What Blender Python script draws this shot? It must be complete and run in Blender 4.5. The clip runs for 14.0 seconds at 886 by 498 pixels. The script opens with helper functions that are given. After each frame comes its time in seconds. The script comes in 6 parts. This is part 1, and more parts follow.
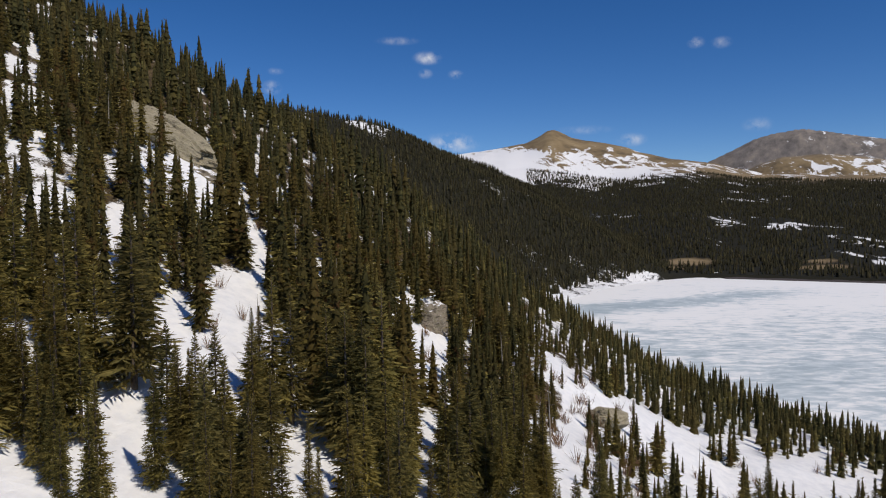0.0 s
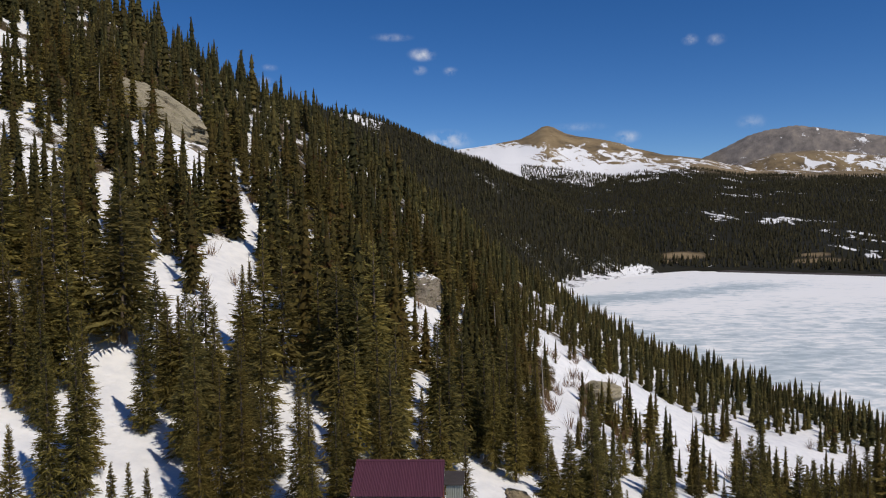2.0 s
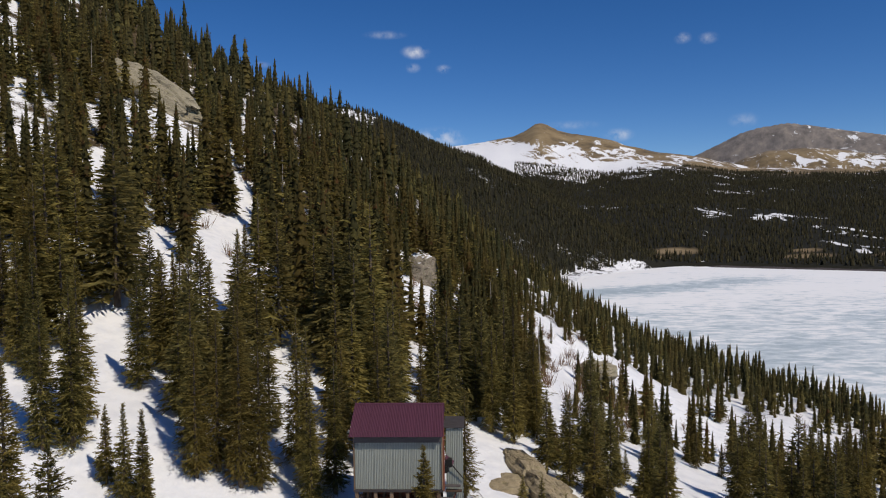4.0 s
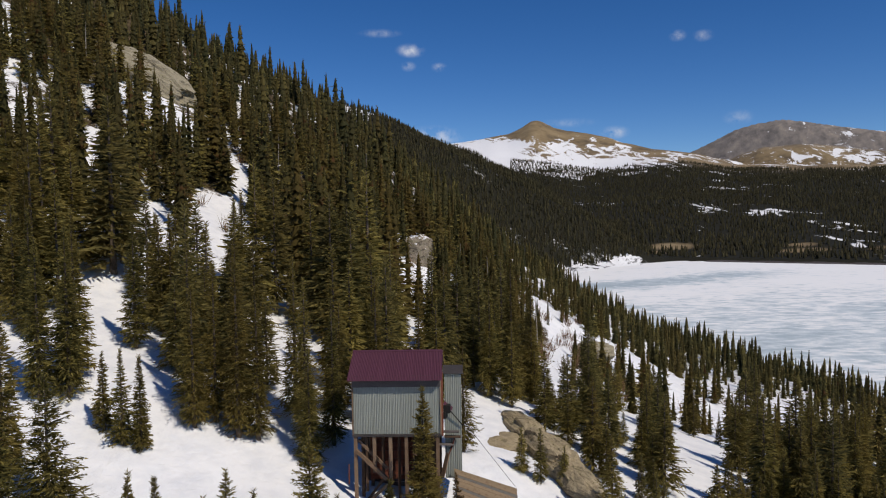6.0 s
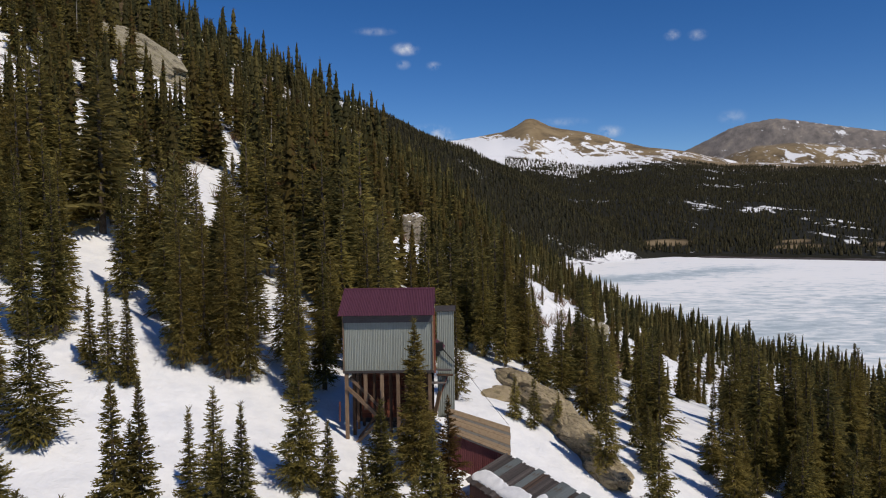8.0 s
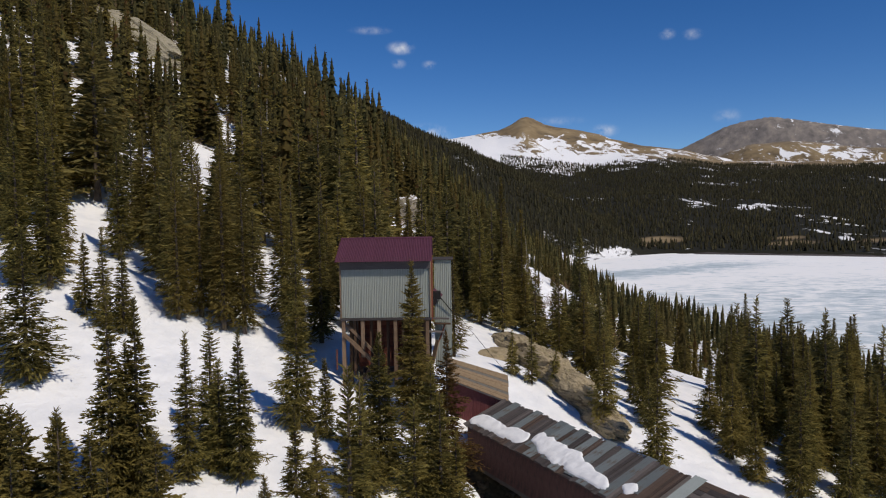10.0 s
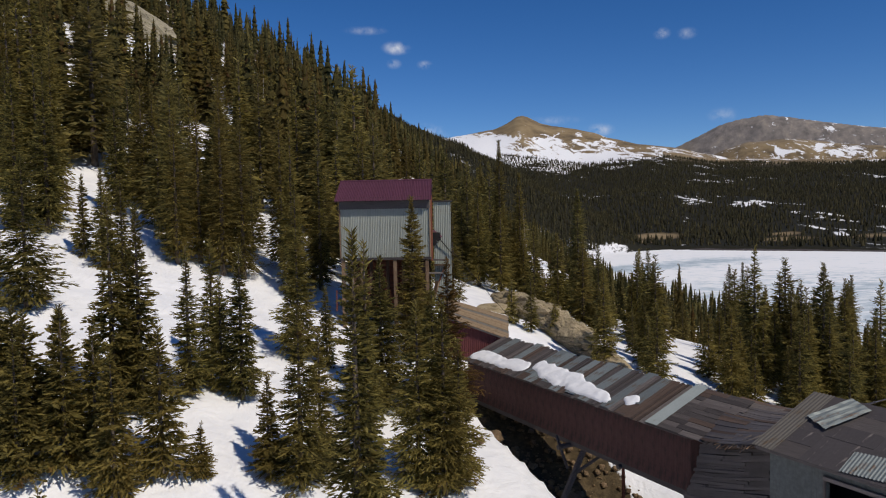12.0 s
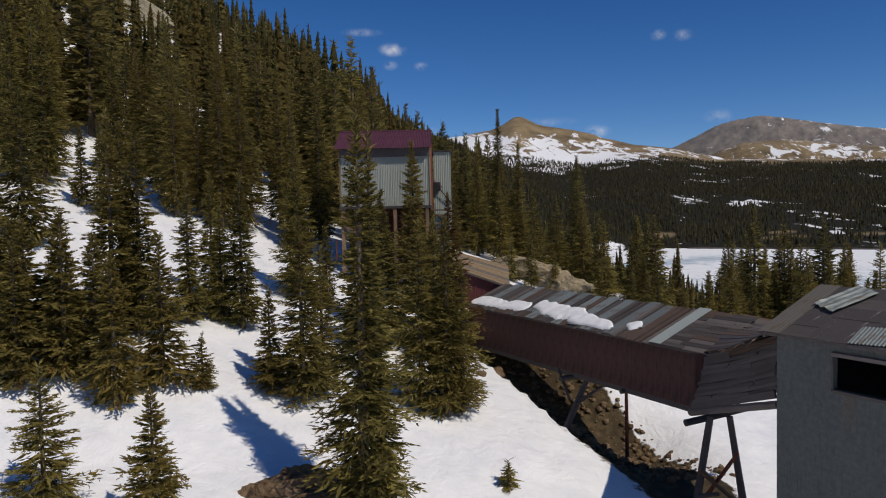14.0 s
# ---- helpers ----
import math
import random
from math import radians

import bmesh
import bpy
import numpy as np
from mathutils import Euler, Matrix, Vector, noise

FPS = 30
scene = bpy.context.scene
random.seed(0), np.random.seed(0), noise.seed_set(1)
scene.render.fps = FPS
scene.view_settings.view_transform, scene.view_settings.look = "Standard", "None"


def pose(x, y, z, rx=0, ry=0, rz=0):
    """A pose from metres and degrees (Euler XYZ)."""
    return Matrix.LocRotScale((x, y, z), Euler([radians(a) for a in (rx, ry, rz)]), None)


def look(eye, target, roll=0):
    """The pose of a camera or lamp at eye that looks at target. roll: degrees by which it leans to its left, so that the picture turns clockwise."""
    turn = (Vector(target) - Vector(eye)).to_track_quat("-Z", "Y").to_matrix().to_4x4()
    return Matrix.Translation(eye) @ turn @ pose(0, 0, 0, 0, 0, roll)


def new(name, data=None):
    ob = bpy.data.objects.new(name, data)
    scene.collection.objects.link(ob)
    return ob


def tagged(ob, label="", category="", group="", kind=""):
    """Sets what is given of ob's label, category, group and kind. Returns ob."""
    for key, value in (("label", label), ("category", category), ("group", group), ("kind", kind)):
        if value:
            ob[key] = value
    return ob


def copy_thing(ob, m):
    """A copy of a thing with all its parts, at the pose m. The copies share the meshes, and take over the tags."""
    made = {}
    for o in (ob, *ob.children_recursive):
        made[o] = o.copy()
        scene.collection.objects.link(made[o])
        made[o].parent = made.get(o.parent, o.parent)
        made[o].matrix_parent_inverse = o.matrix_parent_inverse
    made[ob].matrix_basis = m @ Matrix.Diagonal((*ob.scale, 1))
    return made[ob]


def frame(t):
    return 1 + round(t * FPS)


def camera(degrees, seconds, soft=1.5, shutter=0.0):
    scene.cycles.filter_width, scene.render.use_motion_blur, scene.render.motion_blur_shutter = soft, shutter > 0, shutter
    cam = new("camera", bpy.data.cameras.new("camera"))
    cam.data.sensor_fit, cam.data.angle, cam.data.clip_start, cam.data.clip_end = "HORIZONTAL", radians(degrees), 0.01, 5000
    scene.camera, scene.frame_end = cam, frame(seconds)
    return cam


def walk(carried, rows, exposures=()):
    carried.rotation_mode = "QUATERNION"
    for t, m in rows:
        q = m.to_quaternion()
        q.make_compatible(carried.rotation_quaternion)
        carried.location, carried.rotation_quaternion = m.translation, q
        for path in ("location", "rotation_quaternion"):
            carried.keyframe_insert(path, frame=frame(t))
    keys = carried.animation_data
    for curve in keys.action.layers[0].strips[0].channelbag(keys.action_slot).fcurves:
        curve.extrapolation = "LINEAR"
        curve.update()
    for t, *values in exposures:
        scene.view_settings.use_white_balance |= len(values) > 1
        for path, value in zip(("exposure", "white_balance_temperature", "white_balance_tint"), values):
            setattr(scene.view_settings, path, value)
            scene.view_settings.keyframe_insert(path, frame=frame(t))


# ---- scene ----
cam = camera(64.0, 14.0, soft=1.12)
PATH = [
    (0, (0.198, -0.705, 82.667), (0.2, 1.294, 82.598), -0.7),
    (0.5, (0.305, -0.733, 81.518), (0.309, 1.266, 81.447), -0.6),
    (1, (0.397, -0.713, 80.177), (0.406, 1.286, 80.104), -0.7),
    (1.5, (0.403, -0.564, 78.983), (0.417, 1.434, 78.907), -0.7),
    (2, (0.428, -0.453, 77.677), (0.445, 1.545, 77.599), -0.7),
    (2.5, (0.155, -0.196, 76.603), (0.179, 1.802, 76.52), -0.6),
    (3, (0.048, -0.022, 75.512), (0.077, 1.976, 75.428), -0.6),
    (5.5, (-0.246, 0.047, 70.911), (-0.201, 2.044, 70.825), -0.8),
    (6, (-0.238, -0.03, 69.904), (-0.191, 1.968, 69.815), -0.9),
    (6.5, (-0.263, 0.095, 68.872), (-0.213, 2.093, 68.783), -0.9),
    (7, (-0.204, 0.194, 67.795), (-0.151, 2.192, 67.705), -0.8),
    (7.5, (-0.172, 0.368, 66.707), (-0.114, 2.365, 66.615), -0.8),
    (8, (-0.142, 0.444, 65.534), (-0.08, 2.441, 65.441), -0.8),
    (10.5, (-0.345, 0.501, 61.138), (-0.268, 2.497, 61.042), -0.9),
    (11, (-0.362, 0.362, 60.133), (-0.284, 2.358, 60.037), -1.0),
    (11.5, (-0.456, 0.299, 59.117), (-0.376, 2.295, 59.02), -1.0),
    (12, (-0.618, 0.304, 58.014), (-0.533, 2.3, 57.918), -1.1),
    (12.5, (-0.685, 0.337, 57.032), (-0.599, 2.333, 56.936), -1.1),
    (13, (-0.684, 0.337, 56.113), (-0.597, 2.333, 56.017), -1.1),
    (13.5, (-0.807, 0.301, 55.312), (-0.714, 2.296, 55.217), -1.1),
    (14, (-0.914, 0.333, 54.498), (-0.82, 2.329, 54.406), -1.2),
]
walk(cam, [(t, look(eye, target, roll)) for t, eye, target, roll in PATH], [(0.0, 0.0), (12.8, 0.0), (14.0, -0.16)])

# ---- world, sun ----
SUN = Vector((0.70, -0.71, 1.19)).normalized()
world = bpy.data.worlds.new("sky")
scene.world = world
world.use_nodes = True
wt = world.node_tree
wt.nodes.clear()
sky = wt.nodes.new("ShaderNodeTexSky")
sky.sky_type = "NISHITA"
sky.sun_disc = False
sky.sun_elevation = math.asin(SUN.z)
sky.sun_rotation = math.atan2(SUN.x, SUN.y)
sky.altitude = 3000
sky.air_density, sky.dust_density, sky.ozone_density = 0.9, 0.3, 2.6
back = wt.nodes.new("ShaderNodeBackground")
back.inputs[1].default_value = 0.086
wout = wt.nodes.new("ShaderNodeOutputWorld")
wt.links.new(back.outputs[0], wout.inputs[0])
sun = new("sun", bpy.data.lights.new("sun", "SUN"))
sun.data.energy, sun.data.angle, sun.data.color = 3.3, radians(0.53), (1.0, 0.91, 0.78)
sun.matrix_world = Matrix.Translation((60, -60, 150)) @ SUN.to_track_quat("Z", "Y").to_matrix().to_4x4()


def cloud_sky(blobs):
    """Small torn clouds far off: soft spots of the sky round given directions, broken by noise."""
    n, link = wt.nodes, wt.links.new
    geo = n.new("ShaderNodeTexCoord")
    torn = n.new("ShaderNodeTexNoise")
    torn.inputs["Scale"].default_value, torn.inputs["Detail"].default_value = 52.0, 7.0
    torn.inputs["Roughness"].default_value = 0.62
    link(geo.outputs["Generated"], torn.inputs["Vector"])
    total = None
    for az, el, wide, high, strength in blobs:
        off = n.new("ShaderNodeVectorMath")
        off.operation = "SUBTRACT"
        way = Vector((az, 1, el)).normalized()
        off.inputs[1].default_value = way
        link(geo.outputs["Generated"], off.inputs[0])
        mul = n.new("ShaderNodeVectorMath")
        mul.operation = "MULTIPLY"
        mul.inputs[1].default_value = (1 / wide, 1 / wide, 1 / high)
        link(off.outputs[0], mul.inputs[0])
        ln = n.new("ShaderNodeVectorMath")
        ln.operation = "LENGTH"
        link(mul.outputs[0], ln.inputs[0])
        ramp = n.new("ShaderNodeMapRange")
        ramp.interpolation_type = "SMOOTHSTEP"
        for key, value in (("From Min", 1.0), ("From Max", 0.0), ("To Min", 0.0), ("To Max", strength)):
            ramp.inputs[key].default_value = value
        link(ln.outputs["Value"], ramp.inputs["Value"])
        if total is None:
            total = ramp.outputs[0]
        else:
            add = n.new("ShaderNodeMath")
            link(total, add.inputs[0])
            link(ramp.outputs[0], add.inputs[1])
            total = add.outputs[0]
    wisp = n.new("ShaderNodeMapRange")
    for key, value in (("From Min", 0.38), ("From Max", 0.74)):
        wisp.inputs[key].default_value = value
    link(torn.outputs[0], wisp.inputs["Value"])
    cover = n.new("ShaderNodeMath")
    cover.operation, cover.use_clamp = "MULTIPLY", True
    link(total, cover.inputs[0])
    link(wisp.outputs[0], cover.inputs[1])
    mix = n.new("ShaderNodeMix")
    mix.data_type = "RGBA"
    link(cover.outputs[0], mix.inputs["Factor"])
    deep = n.new("ShaderNodeHueSaturation")
    deep.inputs["Saturation"].default_value = 1.31
    deep.inputs["Value"].default_value = 1.07
    deep.inputs["Hue"].default_value = 0.508
    link(sky.outputs[0], deep.inputs["Color"])
    link(deep.outputs[0], mix.inputs["A"])
    mix.inputs["B"].default_value = (8.0, 8.2, 8.8, 1)
    link(mix.outputs["Result"], back.inputs[0])


cloud_sky([
    (-0.017, 0.233, 0.024, 0.011, 1.0), (-0.021, 0.211, 0.013, 0.008, 0.6), (0.022, 0.209, 0.014, 0.008, 0.6),
    (-0.06, 0.257, 0.035, 0.007, 0.4), (-0.236, 0.194, 0.016, 0.012, 0.7), (0.358, 0.25, 0.013, 0.009, 0.7),
    (0.394, 0.25, 0.016, 0.009, 0.45), (0.012, 0.113, 0.05, 0.018, 1.0), (0.268, 0.116, 0.024, 0.011, 0.7),
    (0.445, 0.135, 0.022, 0.012, 0.4), (-0.23, 0.217, 0.014, 0.006, 0.4), (0.2, 0.13, 0.05, 0.008, 0.25),
])


# ---- the lie of the land ----
def smooth(a, b, v):
    v = np.clip((v - a) / (b - a), 0, 1)
    return v * v * (3 - 2 * v)


def hash01(i, j, k=0):
    v = np.sin(i * 127.1 + j * 311.7 + k * 74.7) * 43758.5453
    return v - np.floor(v)


def grain(x, y, size, k=0):
    """Smooth noise from -1 to 1, with hills about size metres across."""
    u, v = x / size, y / size
    i, j = np.floor(u), np.floor(v)
    a, b = u - i, v - j
    a, b = a * a * (3 - 2 * a), b * b * (3 - 2 * b)
    low = hash01(i, j, k) * (1 - a) + hash01(i + 1, j, k) * a
    high = hash01(i, j + 1, k) * (1 - a) + hash01(i + 1, j + 1, k) * a
    return 2 * (low * (1 - b) + high * b) - 1


SHORE_Y = [-400, 0, 80, 170, 237, 290, 330, 420, 560, 700, 771, 782, 912, 1000, 1040, 1125, 1400, 2500]
SHORE_X = [430, 245, 198, 165, 143, 129, 112, 86, 68, 78, 101, 153, 222, 324, 375, 385, 430, 600]


def far_bank(x, y):
    """Land beyond the lake: a wooded rise, then bare tops."""
    az = x / np.maximum(y, 1.0)
    d = np.hypot(x, y)
    begin = np.interp(az, [0.2, 0.31, 0.36, 0.5, 0.65, 1.2], [1120, 1118, 1106, 1084, 1078, 1060])
    crest = np.interp(az, [-0.4, 0.0, 0.037, 0.077, 0.117, 0.137, 0.149, 0.158, 0.166, 0.181, 0.2, 0.237, 0.261, 0.277, 0.317, 0.357, 0.389, 0.438, 0.462, 0.6, 1.2],
                      [0.09, 0.102, 0.1057, 0.1098, 0.1168, 0.1256, 0.1335, 0.135, 0.132, 0.1243, 0.119, 0.1132, 0.1077, 0.101, 0.0919, 0.0859, 0.081, 0.0696, 0.065, 0.06, 0.04])
    crest2 = np.interp(az, [0.30, 0.357, 0.377, 0.405, 0.438, 0.462, 0.498, 0.51, 0.535, 0.559, 0.6, 0.655, 0.75, 1.2],
                       [0.0, 0.0783, 0.091, 0.1025, 0.1164, 0.1217, 0.1261, 0.1262, 0.1227, 0.1185, 0.1121, 0.1044, 0.095, 0.05])
    apron = np.interp(az, [0.36, 0.40, 0.422, 0.446, 0.478, 0.519, 0.559, 0.6, 0.656, 1.2], [200, 300, 348, 388, 424, 438, 426, 404, 378, 150])
    wood = np.interp(az, [0.0, 0.093, 0.156, 0.236, 0.29, 0.317, 0.381, 0.438, 0.52, 0.66, 1.2], [0.076, 0.076, 0.068, 0.06, 0.066, 0.068, 0.063, 0.054, 0.053, 0.05, 0.03])
    z1 = 4 + 26 * smooth(0, 700, d - begin)
    z2 = 82 + wood * 2900
    u = np.clip((d - begin) / (3000 - begin), 0, 1)
    rise = np.where(d < begin, -6 + 0 * d, z1 + (z2 - z1) * u ** 1.5)
    v = smooth(3000, 3950, d)
    top = 56 + crest * 3950
    z = rise + (top - z2) * v * (d > 2900)
    z = np.where(d > 3950, np.maximum(top - (d - 3950) * 0.35, 60), z)
    front = apron * smooth(3500, 4250, d) - np.maximum(d - 4250, 0) * 0.3 - 60 * (d < 3500)
    behind = (26 + crest2 * 4650) * smooth(4150, 4650, d) - np.maximum(d - 4650, 0) * 0.3 - 60 * (d < 4150)
    gully = 9 * np.abs(grain(az * 4000 + 60 * grain(x, y, 90, 31), d * 0.16, 95, 32)) * smooth(3300, 3700, d) * (d < 4640)
    z = np.maximum(np.maximum(z, front), behind) - gully * (1 - smooth(3860, 3950, d) * (az < 0.36))
    rough = smooth(begin + 100, begin + 900, d) * (d < 4900) * (1 - 0.75 * smooth(3500, 3900, d))
    return z + rough * (grain(x, y, 420, 1) * 14 + grain(x, y, 150, 2) * 5 + grain(x, y, 60, 3) * 1.5)


def cutting(x, y):
    """The ditch under the covered way, 0 to 1."""
    along, across = 0.428 * (x - 2.7) - 0.904 * (y - 44.45), 0.904 * (x - 2.7) + 0.428 * (y - 44.45)
    high = smooth(12, 8, along)  # the bank comes close under the upper half
    return smooth(-2.5, -0.9, across) * smooth(6.5 - 1.6 * high, 2.5 - 1.9 * high, across) * smooth(-2.5, 3, along) * smooth(18, 11, along)


CLEARINGS = (
    (-17, 46, 16, 13, 0), (-2, 28, 15, 20, 0), (12, 28, 9, 14, 0), (-30, 60, 5, 7, 0.2), (-14, 66, 3, 6, 0), (-6, 150, 5, 8, 0),
    (6, 60, 5, 9, 0), (62, 165, 13, 17, 0.6), (97, 170, 12, 9, 0.3), (46, 118, 6, 12, 0.3), (-66, 171, 14, 8, -0.4), (-76, 178, 8, 6, -0.4), (-2.5, 146, 5, 7, 0),
)


def clearing(x, y):
    """How open the wood is, 0 to 1 and over."""
    c = 0 * x
    for cx, cy, rx, ry, turn in CLEARINGS:
        a, b, ct, st = x - cx, y - cy, math.cos(turn), math.sin(turn)
        c = c + np.exp(-(((a * ct + b * st) / rx) ** 2 + ((b * ct - a * st) / ry) ** 2))
    return c


# lanes kept treeless towards the camera, baring snow: two ends, half the width
VIEW_LANES_HIGH = (
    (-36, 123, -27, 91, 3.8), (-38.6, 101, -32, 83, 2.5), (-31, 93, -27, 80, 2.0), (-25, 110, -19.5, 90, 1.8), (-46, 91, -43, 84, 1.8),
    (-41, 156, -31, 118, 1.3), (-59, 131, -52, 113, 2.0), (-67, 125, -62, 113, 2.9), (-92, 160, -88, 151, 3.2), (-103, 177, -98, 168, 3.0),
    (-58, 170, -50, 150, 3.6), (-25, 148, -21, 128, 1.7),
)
VIEW_LANES_LOW = (
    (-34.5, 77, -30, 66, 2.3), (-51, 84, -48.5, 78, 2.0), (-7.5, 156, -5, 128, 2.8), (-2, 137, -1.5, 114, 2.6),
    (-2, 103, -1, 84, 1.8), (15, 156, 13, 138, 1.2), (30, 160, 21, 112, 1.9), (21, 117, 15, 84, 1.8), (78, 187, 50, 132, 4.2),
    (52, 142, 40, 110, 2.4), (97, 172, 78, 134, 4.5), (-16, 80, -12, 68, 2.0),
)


def view_lane(x, y):
    """1 inside a lane kept open to the camera, fading to 0 past its edge."""
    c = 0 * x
    for ax, ay, bx, by, r in VIEW_LANES_HIGH + VIEW_LANES_LOW:
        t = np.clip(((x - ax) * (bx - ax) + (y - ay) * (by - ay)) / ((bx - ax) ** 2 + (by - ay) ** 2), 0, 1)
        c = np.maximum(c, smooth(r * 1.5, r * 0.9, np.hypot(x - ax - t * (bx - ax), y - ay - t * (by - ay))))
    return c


def ground_z(x, y):
    x, y = np.asarray(x, float), np.asarray(y, float)
    # the wooded mountainside along the lake
    near = 1 - smooth(190, 330, y)
    side = 0.27 + 0.30 * smooth(55, 160, y)
    mid = np.interp(y, [-300, -40, 0, 22, 28, 42, 56, 72, 96, 120, 142, 166, 230, 330], [26, 37, 41, 44, 45.8, 48.2, 51.0, 52.0, 53.6, 55.2, 57.5, 62.3, 64, 62])
    z_near = mid - side * np.where(x > 0, x, x)
    z_near = np.where(x < -70, z_near - 0.0 * x, z_near)
    xs = np.interp(y, SHORE_Y, SHORE_X)
    s = xs - x
    z_side = 0.56 * s
    z = z_near * near + z_side * (1 - near)
    # a steeper spur further along
    spur = np.exp(-((y - 245) / 55) ** 2) * smooth(45, -45, x)
    z = z + 16 * spur
    # towards the water the slope eases and ends in a beach
    low = 24.0
    z = np.where(z < low, low - (low - z) * (0.33 + 0.67 * smooth(300, 420, y)), z)
    flat = smooth(730, 800, y) * smooth(1400, 1250, y)
    bank = np.clip(s * (0.45 - 0.37 * flat), -8, 400) + (2.0 - 1.5 * flat) * np.maximum(s - 45, 0)
    z = np.minimum(z, bank)
    cap = 262 - 150 * smooth(1050, 1900, y)
    z = np.where(z > cap - 60, cap - 60 * np.exp(-(z - cap + 60) / 60), z)
    z = z * (1 - 0.9 * smooth(1500, 2600, y))
    rough = smooth(20, 90, np.hypot(x, y - 45))
    z = z + (s > 5) * (rough * (grain(x, y, 46, 4) * 2.2 + grain(x, y, 17, 5) * 0.8) + grain(x, y, 7, 6) * 0.22 + grain(x, y, 2.7, 7) * 0.07)
    z = z + smooth(300, 700, y) * (s > 30) * (grain(x, y, 260, 8) * 16 + grain(x, y, 90, 9) * 5)
    z = z - 2.3 * cutting(x, y)
    return np.maximum(z, np.where(y > 700, far_bank(x, y), -8))


# ---- materials ----
class Nodes:
    """A node material in the making, with short names for what is used often."""

    def __init__(self, name, rough=0.8, metal=0.0, spec=0.3):
        self.mat = bpy.data.materials.new(name)
        self.mat.use_nodes = True
        self.tree = self.mat.node_tree
        self.bsdf = self.tree.nodes["Principled BSDF"]
        self.bsdf.inputs["Roughness"].default_value = rough
        self.bsdf.inputs["Metallic"].default_value = metal
        self.bsdf.inputs["Specular IOR Level"].default_value = spec
        self.coord = self.tree.nodes.new("ShaderNodeTexCoord")

    def put(self, a, b):
        self.tree.links.new(a, b)

    def where(self, space="Object", scale=(1, 1, 1), turn=(0, 0, 0)):
        if space == "World":
            src = self.tree.nodes.new("ShaderNodeNewGeometry").outputs["Position"]
        else:
            src = self.coord.outputs[space]
        m = self.tree.nodes.new("ShaderNodeMapping")
        m.inputs["Scale"].default_value = scale
        m.inputs["Rotation"].default_value = [radians(a) for a in turn]
        self.put(src, m.inputs["Vector"])
        return m.outputs[0]

    def noise(self, at, scale, detail=4.0, rough=0.55, warp=0.0):
        n = self.tree.nodes.new("ShaderNodeTexNoise")
        n.inputs["Scale"].default_value = scale
        n.inputs["Detail"].default_value = detail
        n.inputs["Roughness"].default_value = rough
        n.inputs["Distortion"].default_value = warp
        self.put(at, n.inputs["Vector"])
        return n.outputs[0]

    def wave(self, at, scale, axis="X", warp=0.0, shape="BANDS"):
        n = self.tree.nodes.new("ShaderNodeTexWave")
        n.bands_direction = axis
        n.inputs["Scale"].default_value = scale
        n.inputs["Distortion"].default_value = warp
        self.put(at, n.inputs["Vector"])
        return n.outputs["Fac"]

    def span(self, value, a, b, low=0.0, high=1.0):
        n = self.tree.nodes.new("ShaderNodeMapRange")
        for key, v in (("From Min", a), ("From Max", b), ("To Min", low), ("To Max", high)):
            n.inputs[key].default_value = v
        self.put(value, n.inputs["Value"])
        return n.outputs[0]

    def math(self, op, a, b=None, clamp=False):
        n = self.tree.nodes.new("ShaderNodeMath")
        n.operation, n.use_clamp = op, clamp
        for slot, v in zip(n.inputs, (a, b)):
            if v is None:
                continue
            if isinstance(v, (int, float)):
                slot.default_value = v
            else:
                self.put(v, slot)
        return n.outputs[0]

    def ramp(self, value, stops):
        n = self.tree.nodes.new("ShaderNodeValToRGB")
        el = n.color_ramp.elements
        while len(el) < len(stops):
            el.new(0.5)
        for e, (p, c) in zip(el, stops):
            e.position, e.color = p, (*c, 1)
        self.put(value, n.inputs[0])
        return n.outputs[0]

    def mix(self, f, a, b, mode="MIX"):
        n = self.tree.nodes.new("ShaderNodeMix")
        n.data_type, n.blend_type = "RGBA", mode
        for slot, v in ((n.inputs["Factor"], f), (n.inputs["A"], a), (n.inputs["B"], b)):
            if isinstance(v, (int, float)):
                slot.default_value = v
            elif isinstance(v, tuple):
                slot.default_value = (*v, 1)
            else:
                self.put(v, slot)
        return n.outputs["Result"]

    def chance(self):
        return self.tree.nodes.new("ShaderNodeObjectInfo").outputs["Random"]

    def island(self):
        return self.tree.nodes.new("ShaderNodeNewGeometry").outputs["Random Per Island"]

    def attr(self, name):
        n = self.tree.nodes.new("ShaderNodeAttribute")
        n.attribute_name = name
        return n.outputs["Fac"]

    def bump(self, height, strength=0.5, distance=0.02, prior=None):
        n = self.tree.nodes.new("ShaderNodeBump")
        n.inputs["Strength"].default_value = strength
        n.inputs["Distance"].default_value = distance
        self.put(height, n.inputs["Height"])
        if prior is not None:
            self.put(prior, n.inputs["Normal"])
        return n.outputs[0]

    def done(self, color, normal=None, rough=None):
        if isinstance(color, tuple):
            self.bsdf.inputs["Base Color"].default_value = (*color, 1)
        else:
            self.put(color, self.bsdf.inputs["Base Color"])
        if normal is not None:
            self.put(normal, self.bsdf.inputs["Normal"])
        if rough is not None:
            self.put(rough, self.bsdf.inputs["Roughness"])
        return self.mat


